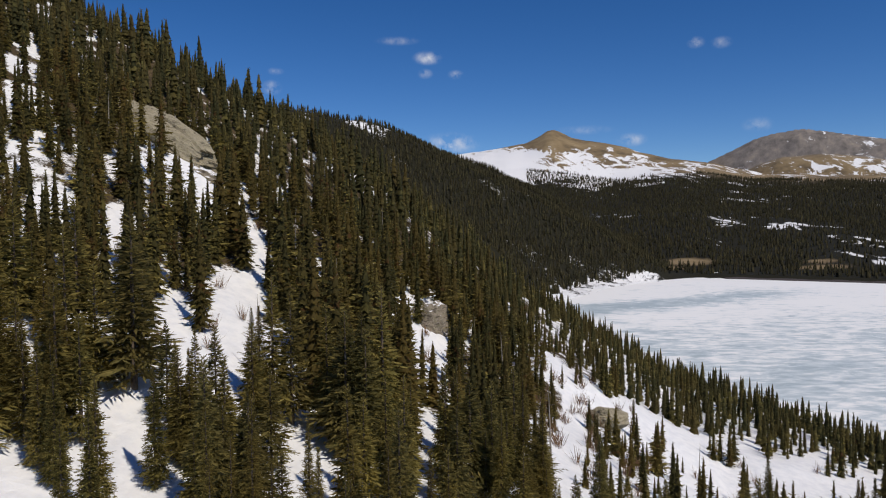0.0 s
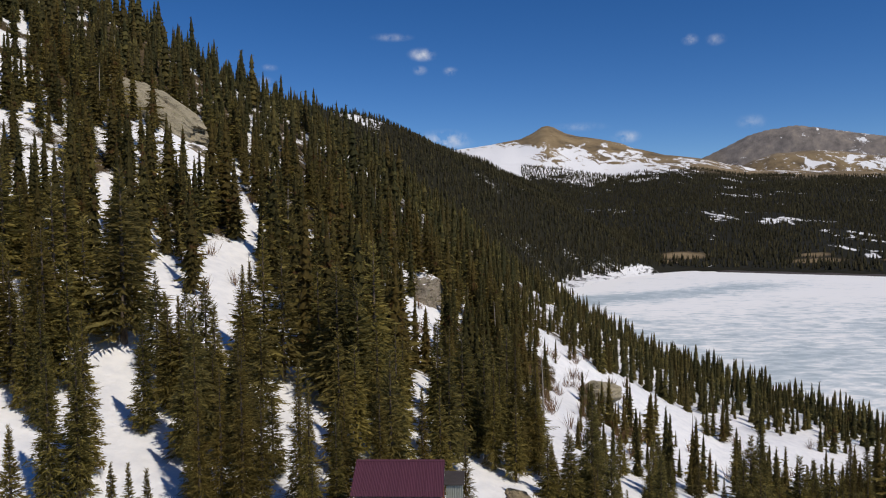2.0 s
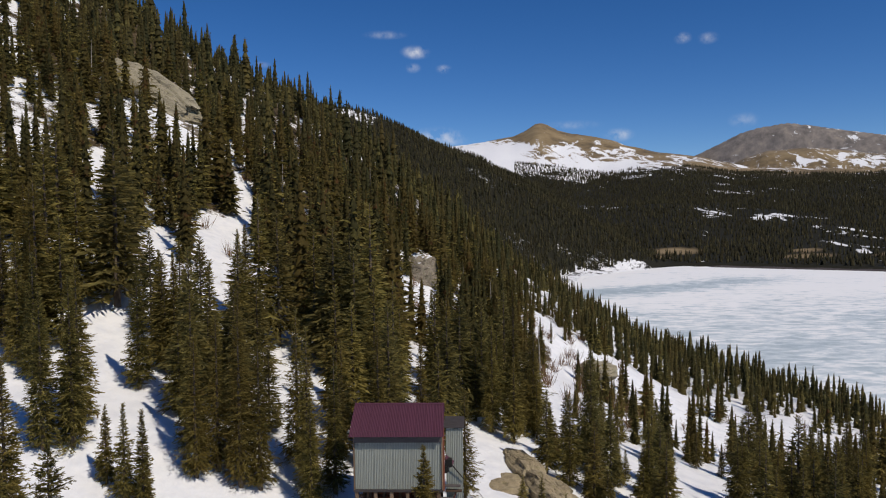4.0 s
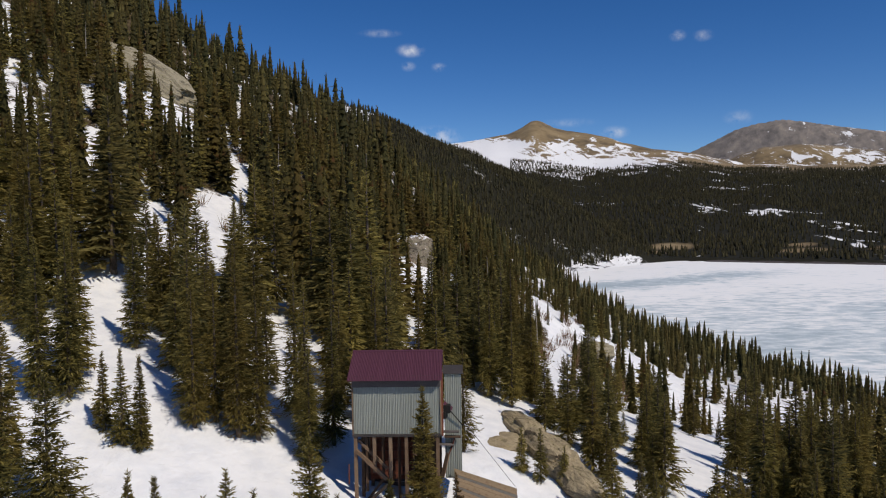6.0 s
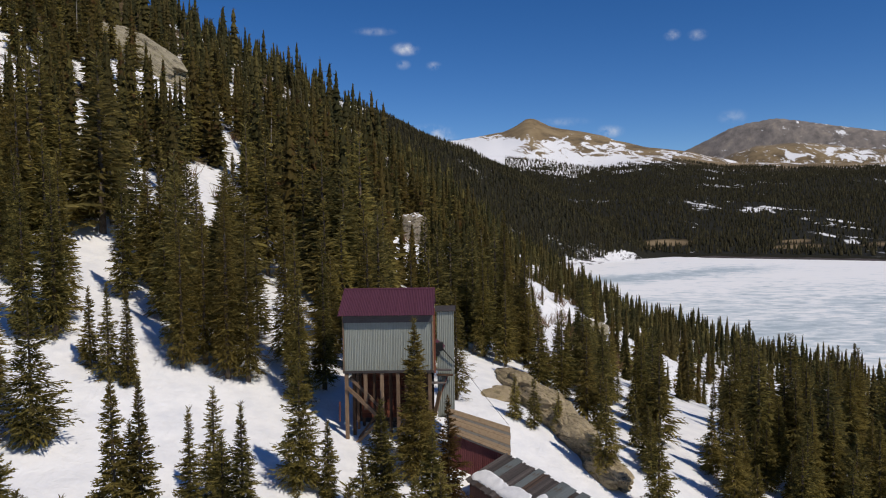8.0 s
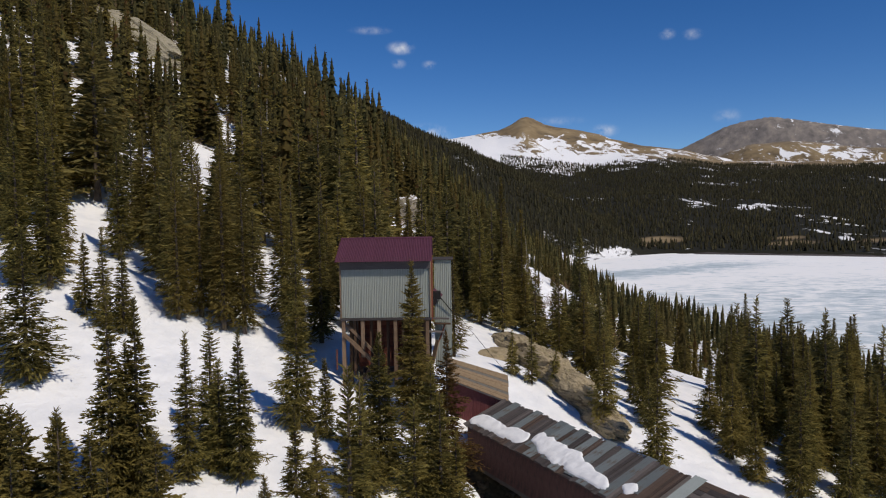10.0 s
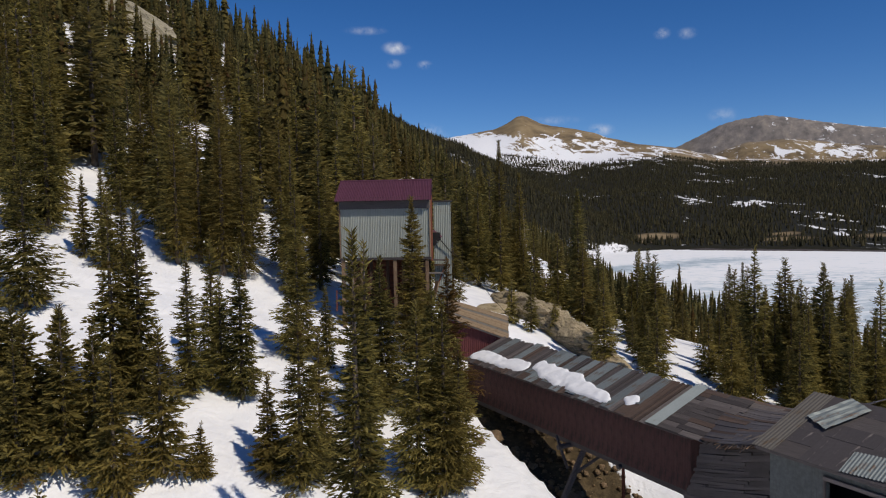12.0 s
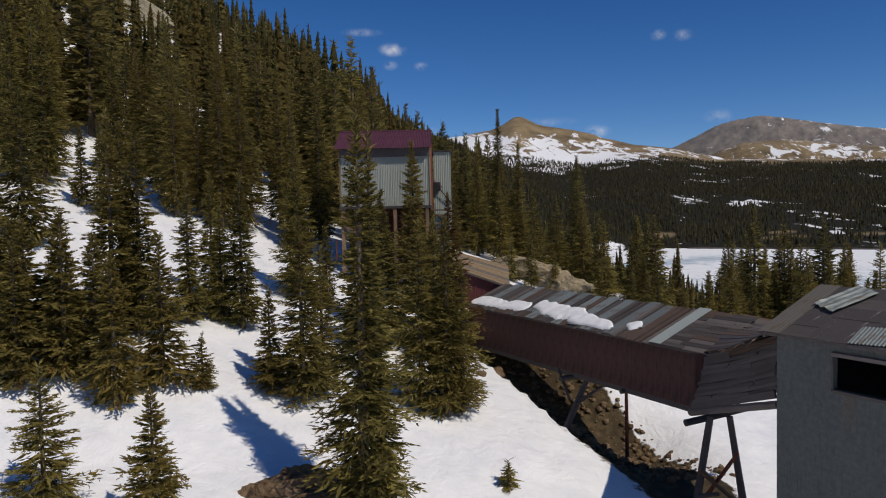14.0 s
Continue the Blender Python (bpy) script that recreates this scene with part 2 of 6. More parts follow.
def ground_material():
    m = Nodes("mountain_ground", 0.9, spec=0.15)
    at = m.where("World")
    n_big, n_mid, n_fine = m.noise(at, 0.03, 3), m.noise(at, 0.22, 5, 0.6), m.noise(at, 2.2, 6, 0.65)
    litter = m.ramp(m.math("ADD", m.math("MULTIPLY", n_mid, 0.5), m.math("MULTIPLY", n_fine, 0.5)),
                    [(0.3, (0.02, 0.016, 0.010)), (0.48, (0.065, 0.047, 0.026)), (0.6, (0.13, 0.094, 0.05)), (0.75, (0.18, 0.145, 0.09))])
    # litter goes almost black beyond y 360, meadows left out
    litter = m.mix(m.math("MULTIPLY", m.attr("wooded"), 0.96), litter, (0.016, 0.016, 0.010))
    tan = m.ramp(m.math("ADD", m.math("MULTIPLY", m.noise(at, 0.006, 6, 0.6), 0.7), m.math("MULTIPLY", n_big, 0.3)),
                 [(0.38, (0.115, 0.088, 0.056)), (0.52, (0.225, 0.165, 0.092)), (0.7, (0.31, 0.24, 0.14))])
    scree = m.ramp(m.noise(m.where("World", (1, 1, 0.4)), 0.02, 6, 0.7), [(0.3, (0.10, 0.094, 0.095)), (0.5, (0.20, 0.18, 0.17)), (0.68, (0.31, 0.27, 0.23))])
    bare = m.mix(m.attr("tundra"), litter, tan)
    bare = m.mix(m.attr("scree"), bare, scree)
    snow = m.ramp(m.noise(at, 0.5, 5, 0.6), [(0.3, (0.70, 0.71, 0.74)), (0.6, (0.82, 0.82, 0.83))])
    n_far = m.noise(m.where("World", (1.0, 0.45, 1.3), (0, 0, 25)), 0.016, 7, 0.68, 0.8)
    n_near = m.math("ADD", m.math("MULTIPLY", n_mid, 0.65), m.math("MULTIPLY", n_fine, 0.35))
    torn = m.math("ADD", m.math("MULTIPLY", m.math("SUBTRACT", n_near, 0.5), m.math("SUBTRACT", 1.0, m.attr("far"))), m.math("MULTIPLY", m.math("SUBTRACT", n_far, 0.5), m.math("MULTIPLY", m.attr("far"), 2.0)))
    edge = m.math("ADD", m.attr("snow"), m.math("MULTIPLY", torn, 1.3))
    cover = m.span(edge, 0.46, 0.56)
    color = m.mix(cover, bare, snow)
    rough = m.bump(n_fine, 0.6, 0.25)
    cups = m.math("ADD", m.math("MULTIPLY", m.noise(at, 0.9, 4, 0.6, 0.4), 0.6), m.math("MULTIPLY", m.noise(at, 3.2, 3, 0.5), 0.14))
    drift = m.bump(cups, 0.7, 0.4)
    pick = m.tree.nodes.new("ShaderNodeMix")
    pick.data_type = "VECTOR"
    m.put(cover, pick.inputs["Factor"])
    m.put(rough, pick.inputs[4])
    m.put(drift, pick.inputs[5])
    return m.done(color, pick.outputs[1])


def ice_material():
    m = Nodes("lake_ice", 0.55, spec=0.25)
    streak = m.noise(m.where("World", (0.022, 0.036, 1), (0, 0, 12)), 1.0, 7, 0.62, 0.6)
    fine = m.noise(m.where("World", (0.075, 0.15, 1), (0, 0, 8)), 1.0, 6, 0.62, 0.5)
    broad = m.noise(m.where("World", (0.0035, 0.006, 1), (0, 0, 10)), 1.0, 3, 0.5)
    far = m.attr("white")
    v = m.math("ADD", m.math("MULTIPLY", streak, 0.55), m.math("MULTIPLY", fine, 0.85))
    v = m.math("ADD", m.math("SUBTRACT", v, 0.19), m.math("MULTIPLY", m.math("SUBTRACT", broad, 0.5), 0.45))
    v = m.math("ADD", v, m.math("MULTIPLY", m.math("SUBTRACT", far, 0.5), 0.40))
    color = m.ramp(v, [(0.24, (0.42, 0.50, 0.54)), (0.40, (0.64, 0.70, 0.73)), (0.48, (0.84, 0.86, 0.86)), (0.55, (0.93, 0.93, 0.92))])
    return m.done(color, m.bump(fine, 0.2, 0.3))


def foliage_material(name, tones, rust=0.0):
    m = Nodes(name, 0.75, spec=0.2)
    m.bsdf.inputs["Transmission Weight"].default_value = 0.0
    at = m.where("Object")
    n = m.noise(at, 1.3, 4, 0.6)
    v = m.math("ADD", m.math("MULTIPLY", n, 0.55), m.math("MULTIPLY", m.math("SUBTRACT", m.island(), 0.25), 0.5))
    v = m.math("ADD", v, m.math("MULTIPLY", m.chance(), 0.25))
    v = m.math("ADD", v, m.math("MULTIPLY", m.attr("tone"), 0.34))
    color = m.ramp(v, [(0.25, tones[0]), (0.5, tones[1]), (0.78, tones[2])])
    stand = m.noise(m.where("World", (1, 1, 0.1)), 0.11, 3, 0.6)
    color = m.mix(m.span(stand, 0.42, 0.66, 0.0, 0.55), color, tuple(c * f for c, f in zip(tones[1], (0.95, 0.74, 0.66))))
    if rust:
        dry = m.span(m.noise(at, 0.55, 3), 0.60, 0.68, 0, rust)
        color = m.mix(dry, color, (0.12, 0.045, 0.018))
    m.done(color, m.bump(m.noise(at, 26, 3), 0.7, 0.06))
    thin = m.tree.nodes.new("ShaderNodeBsdfTranslucent")
    m.put(color, thin.inputs["Color"])
    both = m.tree.nodes.new("ShaderNodeMixShader")
    both.inputs[0].default_value = 0.5
    m.put(m.bsdf.outputs[0], both.inputs[1])
    m.put(thin.outputs[0], both.inputs[2])
    m.put(both.outputs[0], m.tree.nodes["Material Output"].inputs["Surface"])
    return m.mat


def bark_material(name, dark, pale):
    m = Nodes(name, 0.9, spec=0.15)
    at = m.where("Object", (1, 1, 0.25))
    n = m.noise(at, 9, 5, 0.65)
    return m.done(m.ramp(n, [(0.3, dark), (0.7, pale)]), m.bump(n, 0.8, 0.03))


GROUND, ICE = ground_material(), ice_material()
NEEDLES = foliage_material("spruce_needles", ((0.060, 0.055, 0.018), (0.185, 0.157, 0.043), (0.36, 0.295, 0.088)), 0.6)
# the olive of NEEDLES again in darker tones
NEEDLES_DARK = foliage_material("dark_olive_needles", ((0.056, 0.056, 0.021), (0.150, 0.132, 0.043), (0.28, 0.235, 0.078)))
NEEDLES_DRY = foliage_material("drying_needles", ((0.045, 0.03, 0.010), (0.095, 0.058, 0.017), (0.15, 0.085, 0.026)))
# less yellow than NEEDLES: a mild tint for distance haze in the colour
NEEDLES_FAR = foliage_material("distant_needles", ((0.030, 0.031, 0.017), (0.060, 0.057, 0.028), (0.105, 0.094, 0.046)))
BARK = bark_material("spruce_bark", (0.05, 0.035, 0.025), (0.20, 0.16, 0.125))
SNAG = bark_material("weathered_snag", (0.17, 0.14, 0.115), (0.42, 0.38, 0.33))


# ---- building blocks ----
def mesh_from(name, verts, faces, material, smooth_shade=False):
    me = bpy.data.meshes.new(name)
    me.from_pydata([tuple(v) for v in verts], [], [tuple(f) for f in faces])
    me.materials.append(material)
    if smooth_shade:
        me.shade_smooth()
    return me


def mesh_tris(name, verts, tris, material, smooth_shade=False):
    """A mesh of triangles from arrays."""
    verts, tris = np.asarray(verts, np.float32), np.asarray(tris, np.int32)
    me = bpy.data.meshes.new(name)
    me.vertices.add(len(verts))
    me.vertices.foreach_set("co", verts.ravel())
    me.loops.add(tris.size)
    me.loops.foreach_set("vertex_index", tris.ravel())
    me.polygons.add(len(tris))
    me.polygons.foreach_set("loop_start", np.arange(0, tris.size, 3, dtype=np.int32))
    me.update(calc_edges=True)
    me.materials.append(material)
    if smooth_shade:
        me.shade_smooth()
    return me


def child(name, me, parent, label=""):
    ob = new(name, me)
    ob.parent = parent
    if label:
        ob["label"] = label
    return ob


def part(name, bm, material, parent, label=""):
    me = bpy.data.meshes.new(name)
    bm.to_mesh(me)
    bm.free()
    me.materials.append(material)
    return child(name, me, parent, label)


# ---- ground and lake ----
def axis_steps(parts):
    out = []
    for a, b, n in parts:
        out += list(np.linspace(a, b, n, endpoint=False))
    return np.array(out + [parts[-1][1]])


def grid_mesh(name, xs, ys, height, material):
    gx, gy = np.meshgrid(xs, ys)
    z = height(gx, gy)
    verts = np.stack([gx, gy, z], -1).reshape(-1, 3)
    nx, ny = len(xs), len(ys)
    i = (np.arange(ny - 1)[:, None] * nx + np.arange(nx - 1)[None]).ravel()
    tris = np.concatenate([np.stack([i, i + 1, i + nx + 1], 1), np.stack([i, i + nx + 1, i + nx], 1)])
    me = mesh_tris(name, verts, tris, material, True)
    return me, verts


def meadows(x, y):
    """Bare tan grass by the far shore."""
    m = 0 * x
    for cx, cy, rx, ry in ((418, 1200, 42, 46), (580, 1075, 44, 26), (604, 1130, 26, 22), (372, 1140, 18, 26), (700, 1045, 34, 20)):
        m = np.maximum(m, np.exp(-(((x - cx) / rx) ** 2 + ((y - cy) / ry) ** 2)))
    return smooth(0.3, 0.7, m)


def snow_cover(x, y, z):
    """How snowy the ground is, 0 to 1."""
    d = np.hypot(x, y)
    base = 0.80 + 0.18 * grain(x, y, 24, 11) + 0.12 * grain(x, y, 9, 12)
    steep = smooth(60, 150, y) * 0.34
    s = base - steep * smooth(60, 20, x) + 0.45 * clearing(x, y) * smooth(50, 80, y) + 0.5 * view_lane(x, y)
    s = np.maximum(s, 0.86 * smooth(70, 50, np.hypot(x + 5, y - 35)) * (y < 70))
    along, over = 0.428 * (x - 2.7) - 0.904 * (y - 44.45), 0.904 * (x - 2.7) + 0.428 * (y - 44.45)
    rim = np.interp(along, (0, 4, 6, 8, 14, 17), (4.2, 4.6, 4.3, 3.8, 3.2, 2.2))
    s = s - 0.85 * smooth(-2.0, -1.0, over) * smooth(rim + 0.5, rim - 0.4, over) * smooth(-2, 1, along) * smooth(18.5, 16.5, along)
    # dark woods further along the lake keep little snow in sight
    far = smooth(230, 380, y)
    s = s * (1 - far) + far * (0.16 + 0.26 * grain(x, y, 60, 13) + 0.16 * grain(x, y, 22, 14))
    # open ground high up on the near skyline ridge
    s = s + 0.2 * smooth(175, 215, z) * far * (d < 1300)
    # the beach
    shore = np.interp(y, SHORE_Y, SHORE_X) - x
    s = np.where((shore < 28 + 22 * smooth(760, 820, y)) & (shore > -5) & (d < 1060), 0.62 + 0.3 * grain(x, y, 14, 15), s)
    # across the lake: clearings in the woods, and drifts on the bare tops
    across = smooth(1120, 1250, d) * (y > 600)
    glade = -0.03 + 0.40 * grain(x, y * 0.4, 110, 16) + 0.3 * grain(x, y, 45, 17) - 0.3 * smooth(1300, 1180, d)
    az = x / np.maximum(y, 1)
    el = (z - 75) / np.maximum(d, 1)
    under = smooth(0.112, 0.094, el)
    peak = 0.27 + 0.20 * grain(x * 0.6, y, 300, 18) + 0.14 * grain(x, y, 110, 19)
    peak = peak + under * (0.55 * smooth(0.17, 0.10, az) + 0.30 * smooth(0.34, 0.26, az)) - 0.25 * smooth(0.105, 0.12, el) * (az < 0.3)
    peak = peak + (0.36 - 0.26 * smooth(0.30, 0.40, az)) * np.exp(-((el - 0.066) / 0.012) ** 2)
    peak = peak - 0.03 * smooth(0.34, 0.40, az) + 0.16 * smooth(0.6, 0.95, grain(az * 4000 + 0.25 * d, d * 0.12, 60, 33)) * smooth(0.36, 0.42, az)
    high = smooth(2600, 3000, d)
    glade = glade - 0.7 * meadows(x, y) + 0.45 * smooth(2350, 2750, d) + 0.35 * np.exp(-((d - 2230) / 110) ** 2) * smooth(0.33, 0.36, az) * smooth(0.47, 0.42, az)
    bare = np.exp(-(((x - 10.2) * 0.9 + (y - 27.5) * 0.43) / 2.2) ** 2) * smooth(22, 26, y) * smooth(36, 30, y)
    s = s - 0.7 * bare
    return np.where(across > 0, s * (1 - across) + across * (glade * (1 - high) + peak * high), s)


gx = axis_steps([(-4900, -1200, 10), (-1200, -300, 26), (-300, -120, 26), (-120, -35, 44), (-35, 35, 104), (35, 120, 44), (120, 300, 30), (300, 1200, 48), (1200, 3000, 62), (3000, 4900, 14)])
gy = axis_steps([(-1500, -60, 8), (-60, 12, 14), (12, 70, 84), (70, 200, 84), (200, 420, 44), (420, 1300, 66), (1300, 2800, 40), (2800, 4850, 110)])
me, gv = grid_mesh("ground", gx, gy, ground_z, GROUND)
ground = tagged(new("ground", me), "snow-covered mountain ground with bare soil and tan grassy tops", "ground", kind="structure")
high = smooth(2850, 3200, np.hypot(gv[:, 0], gv[:, 1])) * (gv[:, 1] > 600)
az = gv[:, 0] / np.maximum(gv[:, 1], 1)
for key, value in (
    ("snow", snow_cover(gv[:, 0], gv[:, 1], gv[:, 2])),
    ("far", smooth(900, 1200, np.hypot(gv[:, 0], gv[:, 1]))),
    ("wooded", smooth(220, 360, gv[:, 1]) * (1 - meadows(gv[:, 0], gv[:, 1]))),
    ("tundra", np.maximum(high, meadows(gv[:, 0], gv[:, 1]))),
    ("scree", high * smooth(0.33, 0.42, az) * smooth(4100, 4350, np.hypot(gv[:, 0], gv[:, 1])) * 0.9),
):
    layer = me.attributes.new(key, "FLOAT", "POINT")
    layer.data.foreach_set("value", np.asarray(value, np.float32))

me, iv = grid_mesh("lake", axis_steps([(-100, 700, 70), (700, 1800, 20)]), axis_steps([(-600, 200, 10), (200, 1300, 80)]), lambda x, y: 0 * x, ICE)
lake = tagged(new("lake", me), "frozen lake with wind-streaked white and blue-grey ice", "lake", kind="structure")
layer = me.attributes.new("white", "FLOAT", "POINT")
edge = np.hypot(iv[:, 0] - np.interp(iv[:, 1], SHORE_Y, SHORE_X), 0)
band = np.exp(-((iv[:, 1] - 600 - 0.55 * iv[:, 0]) / 48) ** 2) * smooth(520, 330, iv[:, 0])  # blown-clear ice off the wooded shore
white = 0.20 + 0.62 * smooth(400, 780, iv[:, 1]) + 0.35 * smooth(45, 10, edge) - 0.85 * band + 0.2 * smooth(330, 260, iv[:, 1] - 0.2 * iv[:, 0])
layer.data.foreach_set("value", np.asarray(white, np.float32))


# ---- trees ----
def spruce_crown(rng, tall, wide, whorls, per, sprigs, low=0.07, fat=1.0, gaps=0.08, droop=0.25, twigs=0):
    """Branches in whorls, each a spray of thin needle-covered twigs: arrays of corners and triangles."""
    n = whorls * per
    step = np.repeat(np.arange(whorls), per)
    u = (step + rng.random(n) * 0.9) / whorls
    h = tall * (low + (0.975 - low) * u ** 0.92)
    turn = step * 2.4 + (np.tile(np.arange(per), whorls) + rng.random(n) * 0.8) * 2 * np.pi / per
    lobe = 1 + 0.22 * np.sin(turn * 2 + rng.random() * 6) + 0.18 * np.sin(h * 2.3 / max(tall, 1) * 6 + rng.random() * 6)
    reach = wide * ((1 - u) ** (0.86 if twigs else 0.90) * 0.95 + 0.05) * (0.55 + 0.6 * rng.random(n)) * lobe
    reach *= np.where(u < 0.10, 0.75, 1.0)
    # gaps come in bunches on one side of the stem, as dead or broken limbs leave them
    bunch = 0.5 + 0.5 * np.sin(turn + 5 * u * tall / 3 + rng.random() * 6) * np.sin(9 * u + rng.random() * 6)
    keep = rng.random(n) > gaps * 2 * bunch
    h, turn, reach, u = h[keep], turn[keep], reach[keep], u[keep]
    n = len(h)
    out = np.stack([np.cos(turn), np.sin(turn), 0 * turn], 1)
    side = np.stack([-np.sin(turn), np.cos(turn), 0 * turn], 1)
    slope = -droop * (1 - u) + 0.45 * u ** 2 + (rng.random(n) - 0.5) * 0.22

    def along(v):
        p = out * (reach * v)[:, None]
        p[:, 2] = h + reach * (slope * v + 0.16 * v * v)
        return p

    base, tip, width = [along(0.12 + 0 * u)], [along(1.0 + 0 * u)], [reach * (0.11 if sprigs < 4 else 0.07) * fat + 0.0045 * tall]
    for k in range(sprigs):
        v = (k + 0.6 + 0.5 * rng.random(n)) / (sprigs + 0.8)
        v = 0.14 + 0.82 * v
        hand = np.where((k + np.arange(n)) % 2 == 0, 1.0, -1.0)
        length = reach * (0.50 - 0.28 * v) * (0.7 + 0.6 * rng.random(n))
        start = along(v)
        way = out * (0.55 + 0.3 * rng.random(n))[:, None] + side * (hand * (0.55 + 0.45 * rng.random(n)))[:, None]
        way[:, 2] = slope * 0.6 + (rng.random(n) - 0.62) * 0.5
        base.append(start)
        tip.append(start + way * length[:, None])
        width.append(length * (0.20 if sprigs < 4 else 0.105) * fat + 0.008 * wide)
    base, tip, width = np.concatenate(base), np.concatenate(tip), np.concatenate(width)
    if twigs:
        axis = tip - base
        span = np.linalg.norm(axis, axis=1, keepdims=True)
        flat = np.cross(axis, (0, 0, 1.0))
        flat = flat / (np.linalg.norm(flat, axis=1, keepdims=True) + 1e-9) * span
        slim = fat * np.minimum(0.022 + 0.03 * span[:, 0], 0.036)
        more = [(base, tip, slim)]
        for k in range(twigs):
            at = base + axis * ((k + 0.7) / (twigs + 0.6))
            hand = (1 if k % 2 else -1) * (0.16 + 0.16 * rng.random((len(base), 1)))
            end = at + axis * (0.22 + 0.12 * rng.random((len(base), 1))) + flat * hand
            end[:, 2] += span[:, 0] * (0.14 * rng.random(len(base)) - 0.03)
            more.append((at, end, slim * 0.95))
        base, tip, width = (np.concatenate(c) for c in zip(*more))
    return blades(base, tip, width, rng)


def sprays(rng, tall, wide, count, long, low=0.05, slim=0.2):
    """The dense body of a crown: hanging sprays of needles all through it, longer below, upright at the leader."""
    r = rng.random(count)
    u = np.where(rng.random(count) < 0.62, 1 - np.sqrt(1 - r), r)
    turn = rng.random(count) * 2 * np.pi
    shape = (1 - u) ** 0.9 * 0.95 + 0.035
    limbs = 1 + 0.16 * np.sin(2 * turn + 5 * u + rng.random() * 6) + 0.20 * np.sin(3 * turn + 31 * u + rng.random() * 6)
    out = np.stack([np.cos(turn), np.sin(turn), 0 * turn], 1)
    side = np.stack([-np.sin(turn), np.cos(turn), 0 * turn], 1)
    reach = wide * shape * limbs * (0.12 + 0.88 * np.sqrt(rng.random(count)))
    length = long * (0.45 + 0.75 * shape) * (0.6 + 0.8 * rng.random(count))
    base = out * np.maximum(reach - 0.55 * length, 0)[:, None]
    base[:, 2] = tall * (low + (0.985 - low) * u) + 0.25 * length
    way = out * rng.uniform(0.5, 1.0, count)[:, None] + side * rng.normal(0, 0.38, count)[:, None]
    way[:, 2] = rng.uniform(-0.75, 0.05, count) * (1 - u) + 0.9 * u ** 5
    return blades(base, base + way * length[:, None], length * slim + 0.0006 * tall, rng, 1.4)


def joined(*meshes):
    """Corner and triangle arrays of several meshes as one."""
    verts, tris, count = [], [], 0
    for v, f in meshes:
        verts.append(v)
        tris.append(f + count)
        count += len(v)
    return np.concatenate(verts), np.concatenate(tris)


def blades(base, tip, width, rng, tilt=1.2, belly=0.4):
    """Thin kite-shaped sprays from base to tip, each rolled its own way."""
    axis = tip - base
    flat = np.cross(axis, (0, 0, 1.0))
    flat /= np.linalg.norm(flat, axis=1, keepdims=True) + 1e-9
    over = np.cross(flat, axis)
    over /= np.linalg.norm(over, axis=1, keepdims=True) + 1e-9
    roll = rng.uniform(-tilt, tilt, len(base))[:, None]
    flat = flat * np.cos(roll) + over * np.sin(roll)
    w = width[:, None]
    mid = base + axis * belly
    verts = np.stack([base, mid + flat * w, mid - flat * w, tip], 1).reshape(-1, 3)
    i = np.arange(len(base))[:, None] * 4
    tris = np.concatenate([i + [0, 2, 1], i + [1, 2, 3]], 1).reshape(-1, 3)
    return verts, tris


def trunk_arrays(tall, radius, sides=7, rings=7, lean=0.0):
    v, f = [], []
    for r in range(rings):
        t = r / (rings - 1)
        rad = radius * (1 - t) ** 0.8 * (1.25 if r == 0 else 1) + 0.008
        for k in range(sides):
            a = 2 * math.pi * k / sides
            v.append((rad * math.cos(a) + lean * t * t, rad * math.sin(a), tall * t - (0.9 if r == 0 else 0)))
    for r in range(rings - 1):
        for k in range(sides):
            a, b = r * sides + k, r * sides + (k + 1) % sides
            f += [(a, b, b + sides), (a, b + sides, a + sides)]
    return np.array(v), np.array(f)


def tree_thing(rng, tall, wide, whorls, per, sprigs, needles, label, group, fat=1.0, gaps=0.08, low=0.07, droop=0.25, twigs=0):
    tree = tagged(new("spruce_tree"), label, "tree", group)
    v, f = trunk_arrays(tall, 0.013 * tall + 0.02)
    child("trunk", mesh_tris("trunk", v, f, BARK, True), tree)
    v, f = joined(spruce_crown(rng, tall, wide, whorls, per, sprigs, low, fat, gaps, droop, twigs),
                  sprays(rng, tall, wide * (0.7 if twigs else 0.82), int(tall * wide * (130 if twigs else 40)) + 80, (0.34 if twigs else 0.5) + 0.008 * tall, low + 0.02, 0.085 if twigs else 0.11))
    child("crown", mesh_tris("crown", v, f, needles), tree)
    return tree


def scatter(rng, x0, x1, y0, y1, step, chance):
    """Uneven places in a stretch of the plan, kept by a chance that depends on the place."""
    nx, ny = int((x1 - x0) / step), int((y1 - y0) / step)
    i, j = np.meshgrid(np.arange(nx), np.arange(ny))
    x = x0 + (i + rng.random(i.shape) * 1.15) * step
    y = y0 + (j + rng.random(i.shape) * 1.15) * step
    x, y = x.ravel(), y.ravel()
    keep = rng.random(x.size) < chance(x, y)
    return x[keep], y[keep]


